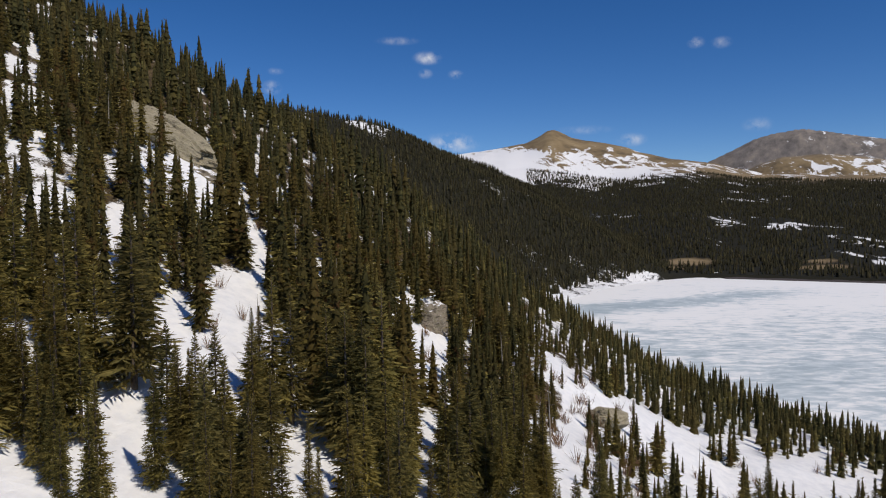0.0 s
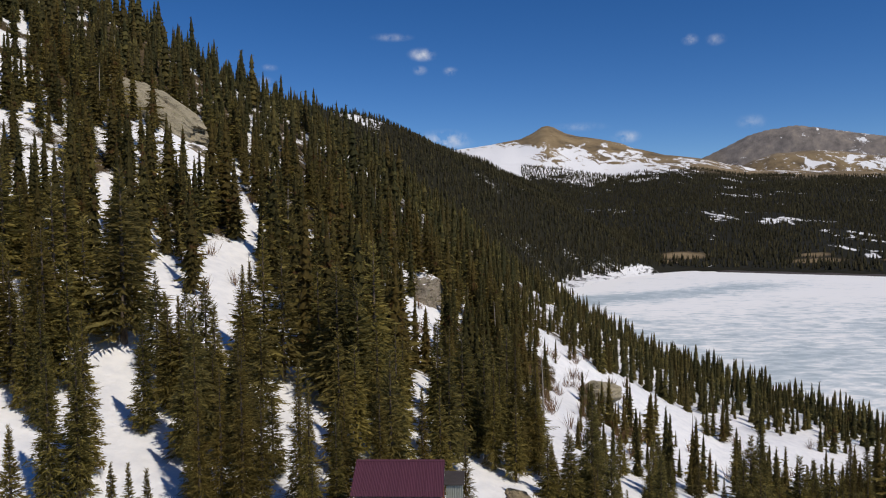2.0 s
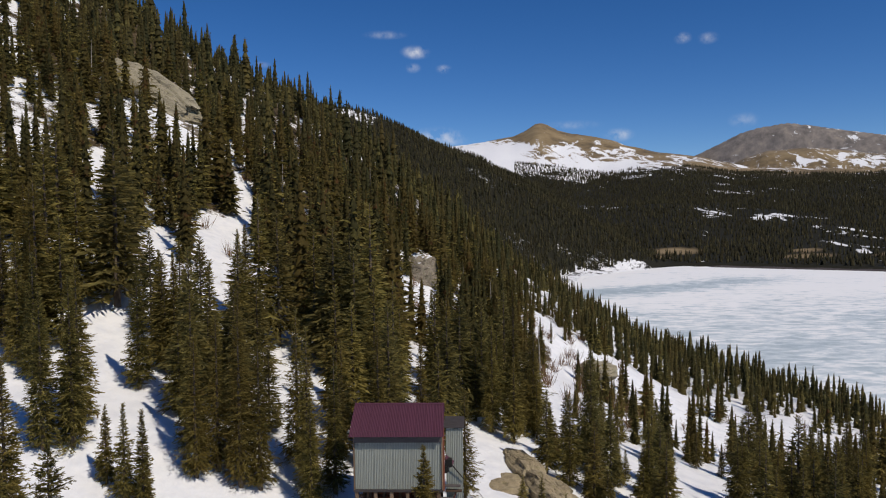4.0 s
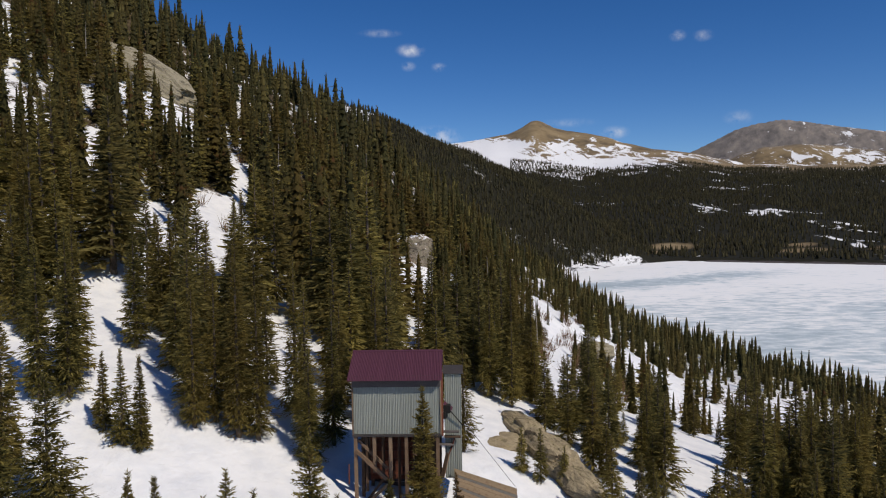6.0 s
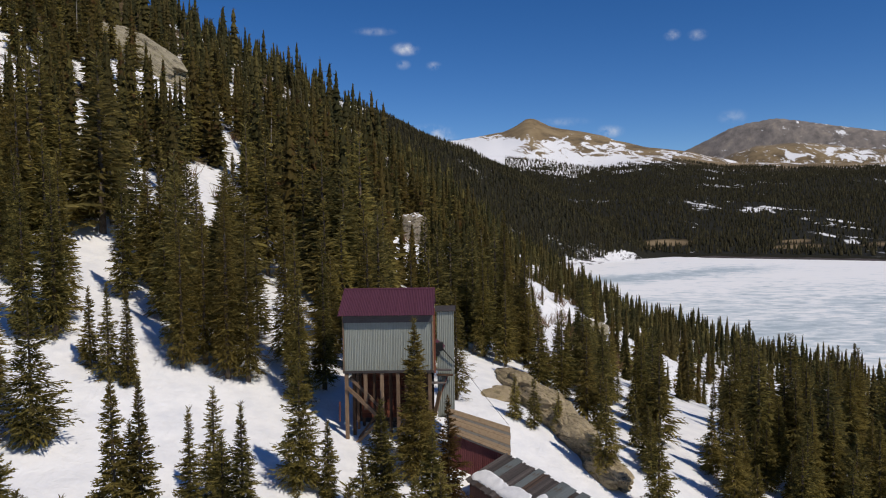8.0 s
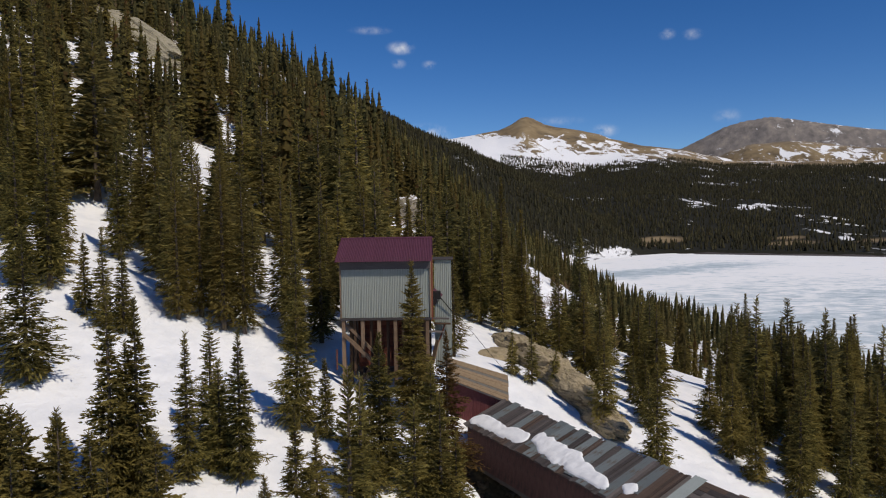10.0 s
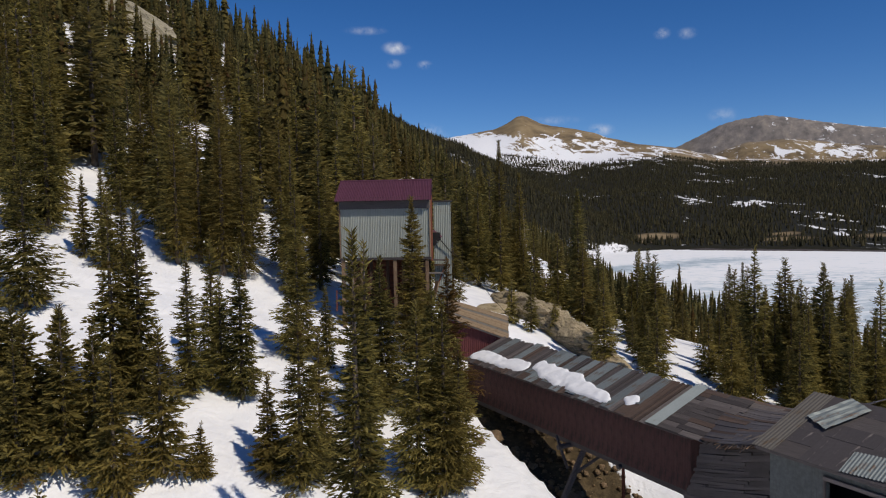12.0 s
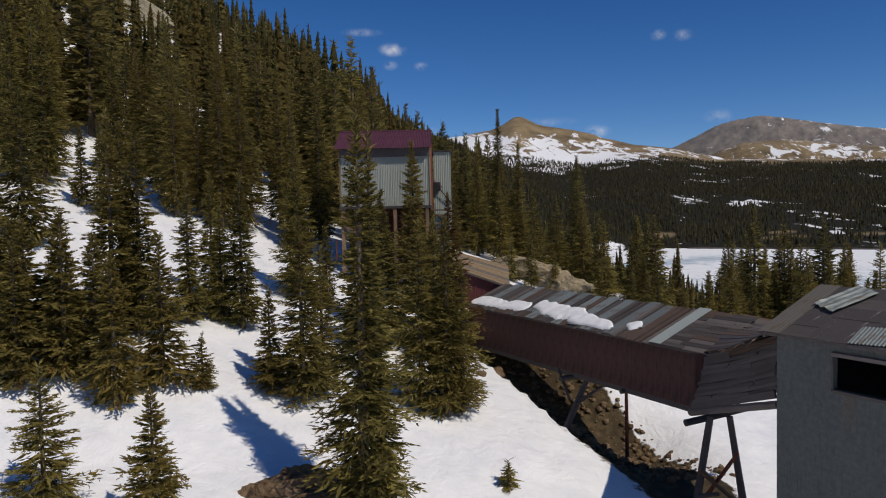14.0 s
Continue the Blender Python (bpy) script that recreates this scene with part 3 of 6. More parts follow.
def forest(name, rng, kinds, x, y, tall, material, label, wide=None):
    """Many trees as one mesh, from a few patterns one metre tall."""
    z = ground_z(x, y)
    which = rng.integers(0, len(kinds), x.size)
    turn = rng.random(x.size) * 6.283
    slim = (0.8 + 0.5 * rng.random(x.size)) * tall
    all_v, all_f, count = [], [], 0
    for k, (kv, kf, kt) in enumerate(kinds):
        pick = which == k
        c, s = np.cos(turn[pick])[:, None], np.sin(turn[pick])[:, None]
        w, hgt = slim[pick][:, None], tall[pick][:, None]
        vx = (kv[None, :, 0] * c - kv[None, :, 1] * s) * w + x[pick][:, None]
        vy = (kv[None, :, 0] * s + kv[None, :, 1] * c) * w + y[pick][:, None]
        vz = kv[None, :, 2] * hgt + z[pick][:, None] - 0.3
        v = np.stack([vx, vy, vz], -1).reshape(-1, 3)
        f = (kf[None] + np.arange(pick.sum())[:, None, None] * len(kv)).reshape(-1, 3) + count
        all_v.append(v)
        all_f.append(f)
        count += len(v)
    me = mesh_tris(name, np.concatenate(all_v), np.concatenate(all_f), material)
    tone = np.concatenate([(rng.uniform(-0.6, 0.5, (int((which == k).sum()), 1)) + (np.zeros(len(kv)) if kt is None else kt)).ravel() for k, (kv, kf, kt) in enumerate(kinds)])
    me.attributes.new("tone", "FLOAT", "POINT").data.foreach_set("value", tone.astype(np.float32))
    return tagged(new(name, me), label, "forest", kind="stuff")


def cone_pattern(rng, tiers, sides, wide=0.17, low=0.05):
    """Ragged skirts of boughs one above the other, up to a pointed tip."""
    v, f = [], []
    for t in range(tiers):
        u = (t + 0.35 * rng.random()) / tiers
        z0, z1 = low + (1 - low) * u, min(1.0, low + (1 - low) * (t + 1.9) / tiers)
        r = wide * ((1 - u) ** 0.88 * 0.97 + 0.03) * (0.85 + 0.3 * rng.random())
        top, turn = len(v), rng.random() * 6
        v.append((0.02 * wide * rng.normal(), 0.02 * wide * rng.normal(), z1))
        for k in range(sides):
            a = turn + 6.283 * (k + 0.5 * rng.random()) / sides
            rr = r * ((1.0 if k % 2 else 0.6) + 0.35 * rng.random() * (1 if sides > 5 else 0.6))
            v.append((rr * math.cos(a), rr * math.sin(a), z0 - (0.22 * rr if k % 2 else -0.05 * rr) - 0.02 * rng.random()))
        f += [(top, top + 1 + k, top + 1 + (k + 1) % sides) for k in range(sides)]
    return np.array(v), np.array(f)


# ---- woods ----
def wood_chance(x, y):
    """How thick the wood stands on the near mountainside."""
    c = 0.84 + 0.55 * grain(x, y, 19, 21) + 0.25 * grain(x, y, 8, 22)
    c = c - 1.25 * clearing(x, y) - 2 * np.exp(-(((x - 10.5) / 5) ** 2 + ((y - 54) / 7) ** 2))
    s = np.interp(y, SHORE_Y, SHORE_X) - x
    c = c - 0.02 * smooth(130, 80, y) + 0.14 * smooth(150, 180, y) + 0.3 * smooth(-78, -95, x) * smooth(120, 145, y) + 0.08
    c = c - 0.4 * smooth(14, 26, x) * smooth(200, 180, y) * smooth(80, 92, y) + 0.9 * smooth(52, 30, s - 14) * (y > 150)
    lane = (x > 0.352 * y) & (x < 0.43 * y) & (y < 84)  # wedge cleared by camera angle, to show the open snow beside the lower trees
    return c * (s > 14) * (1 - lane) * (1 - 1.6 * view_lane(x, y))


rng = np.random.default_rng(5)
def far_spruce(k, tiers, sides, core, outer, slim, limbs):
    """A tree one metre tall: inner boughs toned dark for the crown's shade, and sprays round them. Corners, triangles,
    tone of each corner.
    """
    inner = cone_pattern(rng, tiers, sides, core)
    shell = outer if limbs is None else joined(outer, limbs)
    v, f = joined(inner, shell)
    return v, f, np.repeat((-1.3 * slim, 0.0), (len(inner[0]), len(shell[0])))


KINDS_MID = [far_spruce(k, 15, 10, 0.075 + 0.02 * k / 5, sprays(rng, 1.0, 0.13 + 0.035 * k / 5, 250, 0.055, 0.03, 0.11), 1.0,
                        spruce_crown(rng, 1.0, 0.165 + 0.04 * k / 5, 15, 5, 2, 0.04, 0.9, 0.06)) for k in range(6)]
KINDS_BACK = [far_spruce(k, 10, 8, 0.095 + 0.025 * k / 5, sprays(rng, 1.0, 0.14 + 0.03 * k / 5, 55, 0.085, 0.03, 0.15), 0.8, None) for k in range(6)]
KINDS_FAR = [(*cone_pattern(rng, 3, 5), None) for k in range(5)]
KINDS_TINY = [(*cone_pattern(rng, 2, 4), None) for k in range(4)]

px, py = scatter(rng, -170, 165, 50, 325, 3.8, wood_chance)
seen = (np.abs(px) < 0.75 * py + 12) & (py > np.where(px > 11, 48, 59))
seen &= np.hypot(px + 1, py - 50) > 9.5
px, py = px[seen], py[seen]
tall = 7.5 + 8.5 * rng.random(px.size) ** 1.2 - 3.8 * smooth(8, 30, px) * smooth(80, 55, px)
tall = tall * (1 + (-0.25 + 0.38 * (rng.random(px.size) < 0.22)) * smooth(185, 215, py) * smooth(20, -20, px))
tall = tall * (1 + 0.36 * (rng.random(px.size) < 0.55) * smooth(-55, -45, px) * smooth(0, -8, px) * smooth(70, 80, py) * smooth(160, 140, py))
tall = tall * (1 - 0.42 * smooth(0.125, 0.15, px / py) * smooth(0.35, 0.31, px / py) * smooth(120, 100, py))
tall = tall * (1 - 0.38 * smooth(0.11, 0.14, px / py) * smooth(0.27, 0.22, px / py) * smooth(95, 115, py))
tall = np.where((px > 38) & (py > 150), 4.5 + 6.5 * rng.random(px.size), tall)
order = np.argsort(py)
px, py, tall = px[order], py[order], tall[order]
SINGLE = 230
back = (np.arange(px.size) >= SINGLE) & ((py > 185) | (px > 110))
mid = (np.arange(px.size) >= SINGLE) & ~back
forest("ridge_forest", rng, KINDS_BACK, px[back], py[back], tall[back], NEEDLES_DARK, "dense spruce forest along the ridge")
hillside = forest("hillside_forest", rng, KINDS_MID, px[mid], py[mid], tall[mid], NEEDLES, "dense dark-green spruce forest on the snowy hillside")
tv, tf = trunk_arrays(1.0, 0.010, 3, 3)
stems = np.concatenate([tv * (h, h, 0.55 * h) + (a, b, float(ground_z(a, b))) for a, b, h in zip(px[mid], py[mid], tall[mid])])
stem_faces = np.concatenate([tf + k * len(tv) for k in range(int(mid.sum()))])
child("trunks", mesh_tris("trunks", stems, stem_faces, BARK), hillside, "pale grey-brown trunks")

patterns = []
for k in range(7):
    patterns.append(tree_thing(rng, 10.0, 1.85 + 0.25 * (k % 3), 30, 6, 8, (NEEDLES, NEEDLES, NEEDLES_DARK)[k % 3],
                               "slender dark-green spruce tree standing in snow", "hillside spruces", 0.72, 0.05 + 0.05 * (k % 2)))
for k in range(SINGLE):
    m = Matrix.Translation((px[k], py[k], float(ground_z(px[k], py[k])) - 0.2)) @ Matrix.Rotation(rng.random() * 6.28, 4, "Z")
    scale = Matrix.Diagonal((*([tall[k] / 10 * (0.85 + 0.4 * rng.random())] * 2), tall[k] / 10, 1))
    if k < 7:
        patterns[k].matrix_basis = m @ scale
    else:
        copy_thing(patterns[k % 7], m).matrix_basis = m @ scale

fx, fy = scatter(rng, -420, 420, 320, 1500, 4.7, lambda x, y: 1.0 + 0.3 * grain(x, y, 45, 23) - 0.8 * smooth(185, 240, ground_z(x, y)))
s = np.interp(fy, SHORE_Y, SHORE_X) - fx
keep = (s > 16 + 24 * smooth(760, 820, fy) * (0.5 + 0.8 * rng.random(fx.size))) & (fx > -0.45 * fy - 20)
fx, fy = fx[keep], fy[keep]
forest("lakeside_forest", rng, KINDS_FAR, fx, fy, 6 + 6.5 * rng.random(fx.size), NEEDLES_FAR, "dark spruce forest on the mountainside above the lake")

def across_chance(x, y):
    d = np.hypot(x, y)
    clump = 0.85 + 0.5 * grain(x, y * 0.4, 110, 16) * -1 + 0.3 * grain(x, y, 60, 25)
    return (clump - 1.5 * meadows(x, y)) * (d > np.interp(x / y, [0.2, 0.36, 0.5, 0.65, 1.2], [1150, 1122, 1100, 1094, 1078])) * smooth(3200, 2800, d + 330 * grain(x, y, 210, 26) + 220 * grain(x, y, 75, 27)) * ((x > 0.12 * y))


ax, ay = scatter(rng, 150, 2400, 700, 3100, 9.5, across_chance)
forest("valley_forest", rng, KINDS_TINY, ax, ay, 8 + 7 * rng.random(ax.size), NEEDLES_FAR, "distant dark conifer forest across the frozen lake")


# ---- materials of the mine buildings ----
def sheet_material(name, base, rust, amount, rough=0.45, metal=0.6, spread=0.12):
    m = Nodes(name, rough, metal, 0.4)
    at = m.where("Object")
    n = m.noise(m.where("Object", (3.0, 3.0, 0.8)), 1.6, 5, 0.65)
    fine = m.noise(at, 11, 4, 0.6)
    tone = m.mix(m.span(m.chance(), 0, 1, 0.0, spread * 4), base, tuple(c * 0.55 for c in base))
    tone = m.mix(m.span(fine, 0.3, 0.7, 0.0, 0.35), tone, tuple(c * 0.6 for c in base))
    color = m.mix(m.span(m.math("ADD", n, m.math("MULTIPLY", fine, 0.25)), 0.72 - amount, 0.86 - amount), tone, rust)
    return m.done(color, m.bump(fine, 0.25, 0.01), m.span(n, 0.3, 0.7, rough - 0.08, rough + 0.25))


def panel_material(name, base, rust, amount, rough, metal, spread):
    """Painted panels with a rust run under one corner of the window."""
    m = Nodes(name, rough, metal, 0.3)
    at = m.where("Object")
    n, fine = m.noise(at, 0.8, 5, 0.6), m.noise(m.where("Object", (9, 9, 0.7)), 1.3, 4, 0.6)
    color = m.mix(m.span(n, 0.35, 0.65, 0, 0.5), base, tuple(c * 0.72 for c in base))
    color = m.mix(m.span(fine, 0.55, 0.75, 0, 0.35), color, rust)
    axes = m.tree.nodes.new("ShaderNodeSeparateXYZ")
    m.put(at, axes.inputs[0])
    off = m.math("ABSOLUTE", m.math("SUBTRACT", axes.outputs[0], 2.25))
    run = m.math("MULTIPLY", m.span(off, 0.05, 0.30, 1, 0), m.math("MULTIPLY", m.span(axes.outputs[2], 6.2, 7.2), m.span(axes.outputs[2], 7.42, 7.36)))
    color = m.mix(m.math("MULTIPLY", run, m.span(fine, 0.3, 0.65, 0.15, 0.8)), color, (0.13, 0.075, 0.04))
    grime = m.noise(at, 7.0, 6, 0.7)
    color = m.mix(m.span(grime, 0.42, 0.66, 0, 0.55), color, tuple(c * 1.6 for c in base))
    color = m.mix(m.span(m.noise(m.where("Object", (5, 5, 0.5)), 2.4, 5, 0.65), 0.52, 0.68, 0, 0.45), color, tuple(c * 0.5 for c in base))
    return m.done(color, m.bump(n, 0.3, 0.02, m.bump(grime, 0.35, 0.01)))


def wood_material(name, dark, pale, rough=0.85):
    m = Nodes(name, rough, 0.0, 0.2)
    n = m.noise(m.where("Object", (0.7, 9, 9)), 2.2, 6, 0.65, 0.4)
    big = m.noise(m.where("Object"), 0.9, 3)
    v = m.math("ADD", m.math("MULTIPLY", n, 0.6), m.math("MULTIPLY", m.chance(), 0.3))
    v = m.math("ADD", v, m.math("MULTIPLY", m.math("SUBTRACT", big, 0.4), 0.35))
    return m.done(m.ramp(v, [(0.22, dark), (0.55, tuple((a + b) / 2 for a, b in zip(dark, pale))), (0.85, pale)]), m.bump(n, 0.6, 0.015))


def rock_material(name, dark, pale, lichen, snowy=0.0):
    m = Nodes(name, 0.9, 0, 0.2)
    at = m.where("Object")
    n, fine = m.noise(at, 0.55, 6, 0.65, 0.5), m.noise(at, 4.5, 6, 0.7)
    crack = m.noise(m.where("Object", (0.5, 0.5, 1.6), (20, 35, 0)), 0.9, 8, 0.75, 1.2)
    v = m.math("ADD", m.math("MULTIPLY", n, 0.5), m.math("MULTIPLY", fine, 0.5))
    color = m.mix(m.span(m.noise(at, 1.7, 4), 0.5, 0.66, 0, 0.6), m.ramp(v, [(0.33, dark), (0.66, pale)]), lichen)
    color = m.mix(m.span(crack, 0.46, 0.40, 0, 0.8), color, tuple(c * 0.4 for c in dark))
    if snowy:
        # snow lies on the ledges that face up
        geo = m.tree.nodes.new("ShaderNodeNewGeometry")
        axes = m.tree.nodes.new("ShaderNodeSeparateXYZ")
        m.put(geo.outputs["Normal"], axes.inputs[0])
        lie = m.math("ADD", axes.outputs[2], m.math("MULTIPLY", m.math("SUBTRACT", n, 0.5), 1.2))
        color = m.mix(m.span(lie, 1 - snowy, 1.06 - snowy), color, (0.80, 0.80, 0.82))
    return m.done(color, m.bump(crack, 0.9, 0.25, m.bump(fine, 0.6, 0.08)))


GALVANISED = sheet_material("galvanised_sheet", (0.22, 0.25, 0.25), (0.12, 0.075, 0.05), 0.05, 0.5, 0.3, 0.2)
GALV_WALL = sheet_material("grey_wall_sheet", (0.30, 0.32, 0.285), (0.16, 0.11, 0.075), -0.06, 0.6, 0.15, 0.04)
RED_ROOF = sheet_material("maroon_roof_sheet", (0.09, 0.026, 0.047), (0.07, 0.03, 0.03), -0.05, 0.55, 0.1, 0.06)
RED_WALL = sheet_material("oxide_red_wall_sheet", (0.08, 0.034, 0.03), (0.04, 0.026, 0.023), 0.08, 0.7, 0.1, 0.05)
RUSTY = sheet_material("rusty_roof_sheet", (0.28, 0.20, 0.12), (0.16, 0.09, 0.05), 0.04, 0.65, 0.2, 0.1)
SHED_RED = sheet_material("dull_red_wall_sheet", (0.16, 0.046, 0.048), (0.08, 0.03, 0.028), 0.0, 0.65, 0.1, 0.05)
TAN_SHEET = sheet_material("dull_tan_sheet", (0.15, 0.135, 0.115), (0.10, 0.07, 0.045), 0.04, 0.6, 0.2, 0.1)
TARPAPER = sheet_material("weathered_tar_paper", (0.064, 0.056, 0.058), (0.19, 0.165, 0.15), -0.01, 0.9, 0.0, 0.1)
GREY_WALL = panel_material("faded_grey_panel", (0.08, 0.088, 0.086), (0.095, 0.075, 0.05), -0.08, 0.8, 0.0, 0.03)
OLD_BOARD = wood_material("weathered_board", (0.045, 0.038, 0.037), (0.19, 0.165, 0.155))
BROWN_BOARD = wood_material("brown_board", (0.05, 0.03, 0.02), (0.17, 0.105, 0.065))
DARK_BOARD = wood_material("dark_tarred_board", (0.035, 0.03, 0.03), (0.12, 0.105, 0.10))
TIMBER = wood_material("sun_bleached_timber", (0.10, 0.062, 0.038), (0.34, 0.235, 0.155))
RED_TIMBER = wood_material("red_brown_timber", (0.07, 0.022, 0.014), (0.24, 0.085, 0.05))
GRANITE = rock_material("lichened_granite", (0.17, 0.147, 0.10), (0.41, 0.36, 0.26), (0.25, 0.23, 0.13))
GRANITE_WARM = rock_material("tan_granite", (0.21, 0.165, 0.10), (0.47, 0.385, 0.25), (0.29, 0.245, 0.13))
GRANITE_SNOWY = rock_material("snowy_granite", (0.13, 0.105, 0.08), (0.36, 0.31, 0.24), (0.20, 0.19, 0.12), 0.22)
BROWN_ROCK = rock_material("brown_broken_rock", (0.085, 0.052, 0.03), (0.29, 0.20, 0.115), (0.16, 0.11, 0.06))
# dark board, its pale grain lightened for the sky's sheen on the passage roof
WALL_BOARD = wood_material("dark_grey_board", (0.045, 0.040, 0.041), (0.125, 0.112, 0.112), 0.7)
ROOF_BROWN = wood_material("stained_roof_board", (0.042, 0.031, 0.026), (0.145, 0.10, 0.078))
BRIGHT_SHEET = sheet_material("bright_galvanised_sheet", (0.26, 0.295, 0.30), (0.2, 0.16, 0.13), -0.1, 0.45, 0.3, 0.02)
IRON = sheet_material("black_iron", (0.03, 0.028, 0.028), (0.06, 0.03, 0.02), 0.0, 0.6, 0.6)


def snow_material():
    m = Nodes("lying_snow", 0.8, 0, 0.2)
    at = m.where("Object")
    n = m.noise(at, 2.0, 5, 0.6)
    return m.done(m.ramp(n, [(0.3, (0.72, 0.73, 0.75)), (0.6, (0.83, 0.83, 0.84))]), m.bump(n, 0.4, 0.1))


SNOW = snow_material()


# ---- shapes for the mine buildings ----
def corrugated(name, wide, high, material, pitch=0.085, amp=0.014):
    """A corrugated sheet: x across the ribs, z up, ribs proud in y."""
    n = max(2, round(wide / pitch)) * 4
    verts, faces = [], []
    for k in range(n + 1):
        x = wide * k / n
        y = amp * math.sin(2 * math.pi * k / 4)
        verts += [(x, y, 0), (x, y, high)]
    faces = [(2 * k, 2 * k + 2, 2 * k + 3, 2 * k + 1) for k in range(n)]
    return mesh_from(name, verts, faces, material, True)


def box_bm(size, at=(0, 0, 0), bevel=0.0):
    bm = bmesh.new()
    bmesh.ops.create_cube(bm, size=1)
    bmesh.ops.scale(bm, vec=size, verts=bm.verts)
    if bevel:
        bmesh.ops.bevel(bm, geom=bm.edges[:], offset=bevel, segments=1, affect="EDGES")
    bmesh.ops.translate(bm, vec=at, verts=bm.verts)
    return bm


def box_mesh(name, size, material, bevel=0.01, seed=0, wobble=0.0):
    """A board with worn edges, its middle at the origin."""
    bm = box_bm(size, bevel=bevel)
    r = random.Random(seed)
    for v in bm.verts:
        v.co += Vector([r.uniform(-wobble, wobble) for _ in range(3)])
    me = bpy.data.meshes.new(name)
    bm.to_mesh(me)
    bm.free()
    me.materials.append(material)
    return me


def piece(name, me, parent, m, label=""):
    ob = child(name, me, parent, label)
    ob.matrix_basis = m
    return ob


def beam(name, a, b, thick, material, parent, deep=None, round_log=False, label=""):
    """A timber or a log from a to b."""
    a, b = Vector(a), Vector(b)
    way = b - a
    if round_log:
        v, f = [], []
        sides, rings = 9, 5
        for r in range(rings):
            t = r / (rings - 1)
            rad = thick / 2 * (1.08 - 0.2 * t) * (1 + 0.03 * math.sin(7 * t + thick * 90))
            for k in range(sides):
                an = 2 * math.pi * k / sides
                v.append((rad * math.cos(an), rad * math.sin(an), way.length * t))
        for r in range(rings - 1):
            for k in range(sides):
                i, j = r * sides + k, r * sides + (k + 1) % sides
                f.append((i, j, j + sides, i + sides))
        f += [tuple(range(sides))[::-1], tuple(range((rings - 1) * sides, rings * sides))]
        me = mesh_from(name, v, f, material)
        m = Matrix.Translation(a) @ way.to_track_quat("Z", "Y").to_matrix().to_4x4()
    else:
        me = box_mesh(name, (way.length, thick, deep or thick), material, 0.012, int(way.length * 1000), 0.008)
        m = Matrix.Translation((a + b) / 2) @ way.to_track_quat("X", "Z").to_matrix().to_4x4()
    return piece(name, me, parent, m, label)


def frame_at(x, y, z, ax, ay):
    """A local frame: x along (ax, ay), y to its left, z up."""
    return Matrix.Translation((x, y, z)) @ Matrix.Rotation(math.atan2(ay, ax), 4, "Z")


def rock_mesh(name, seed, size, material, detail=4, rough=0.35, flat=0.75):
    bm = bmesh.new()
    bmesh.ops.create_icosphere(bm, subdivisions=detail, radius=1)
    off = Vector((seed * 3.1, seed * 1.7, seed * 0.9))
    for v in bm.verts:
        p = v.co.copy()
        d = noise.fractal(p * 1.1 + off, 0.9, 2.1, 5) * rough
        ridge = noise.ridged_multi_fractal(p * 1.6 + off, 0.9, 2.2, 3, 1.0, 2.0) * 0.05
        facet = noise.cell(p * 2.0 + off) * 0.10
        p *= 1 + d + ridge + facet
        p.z = p.z * flat
        v.co = Vector((p.x * size[0], p.y * size[1], p.z * size[2]))
    me = bpy.data.meshes.new(name)
    bm.to_mesh(me)
    bm.free()
    me.materials.append(material)
    return me


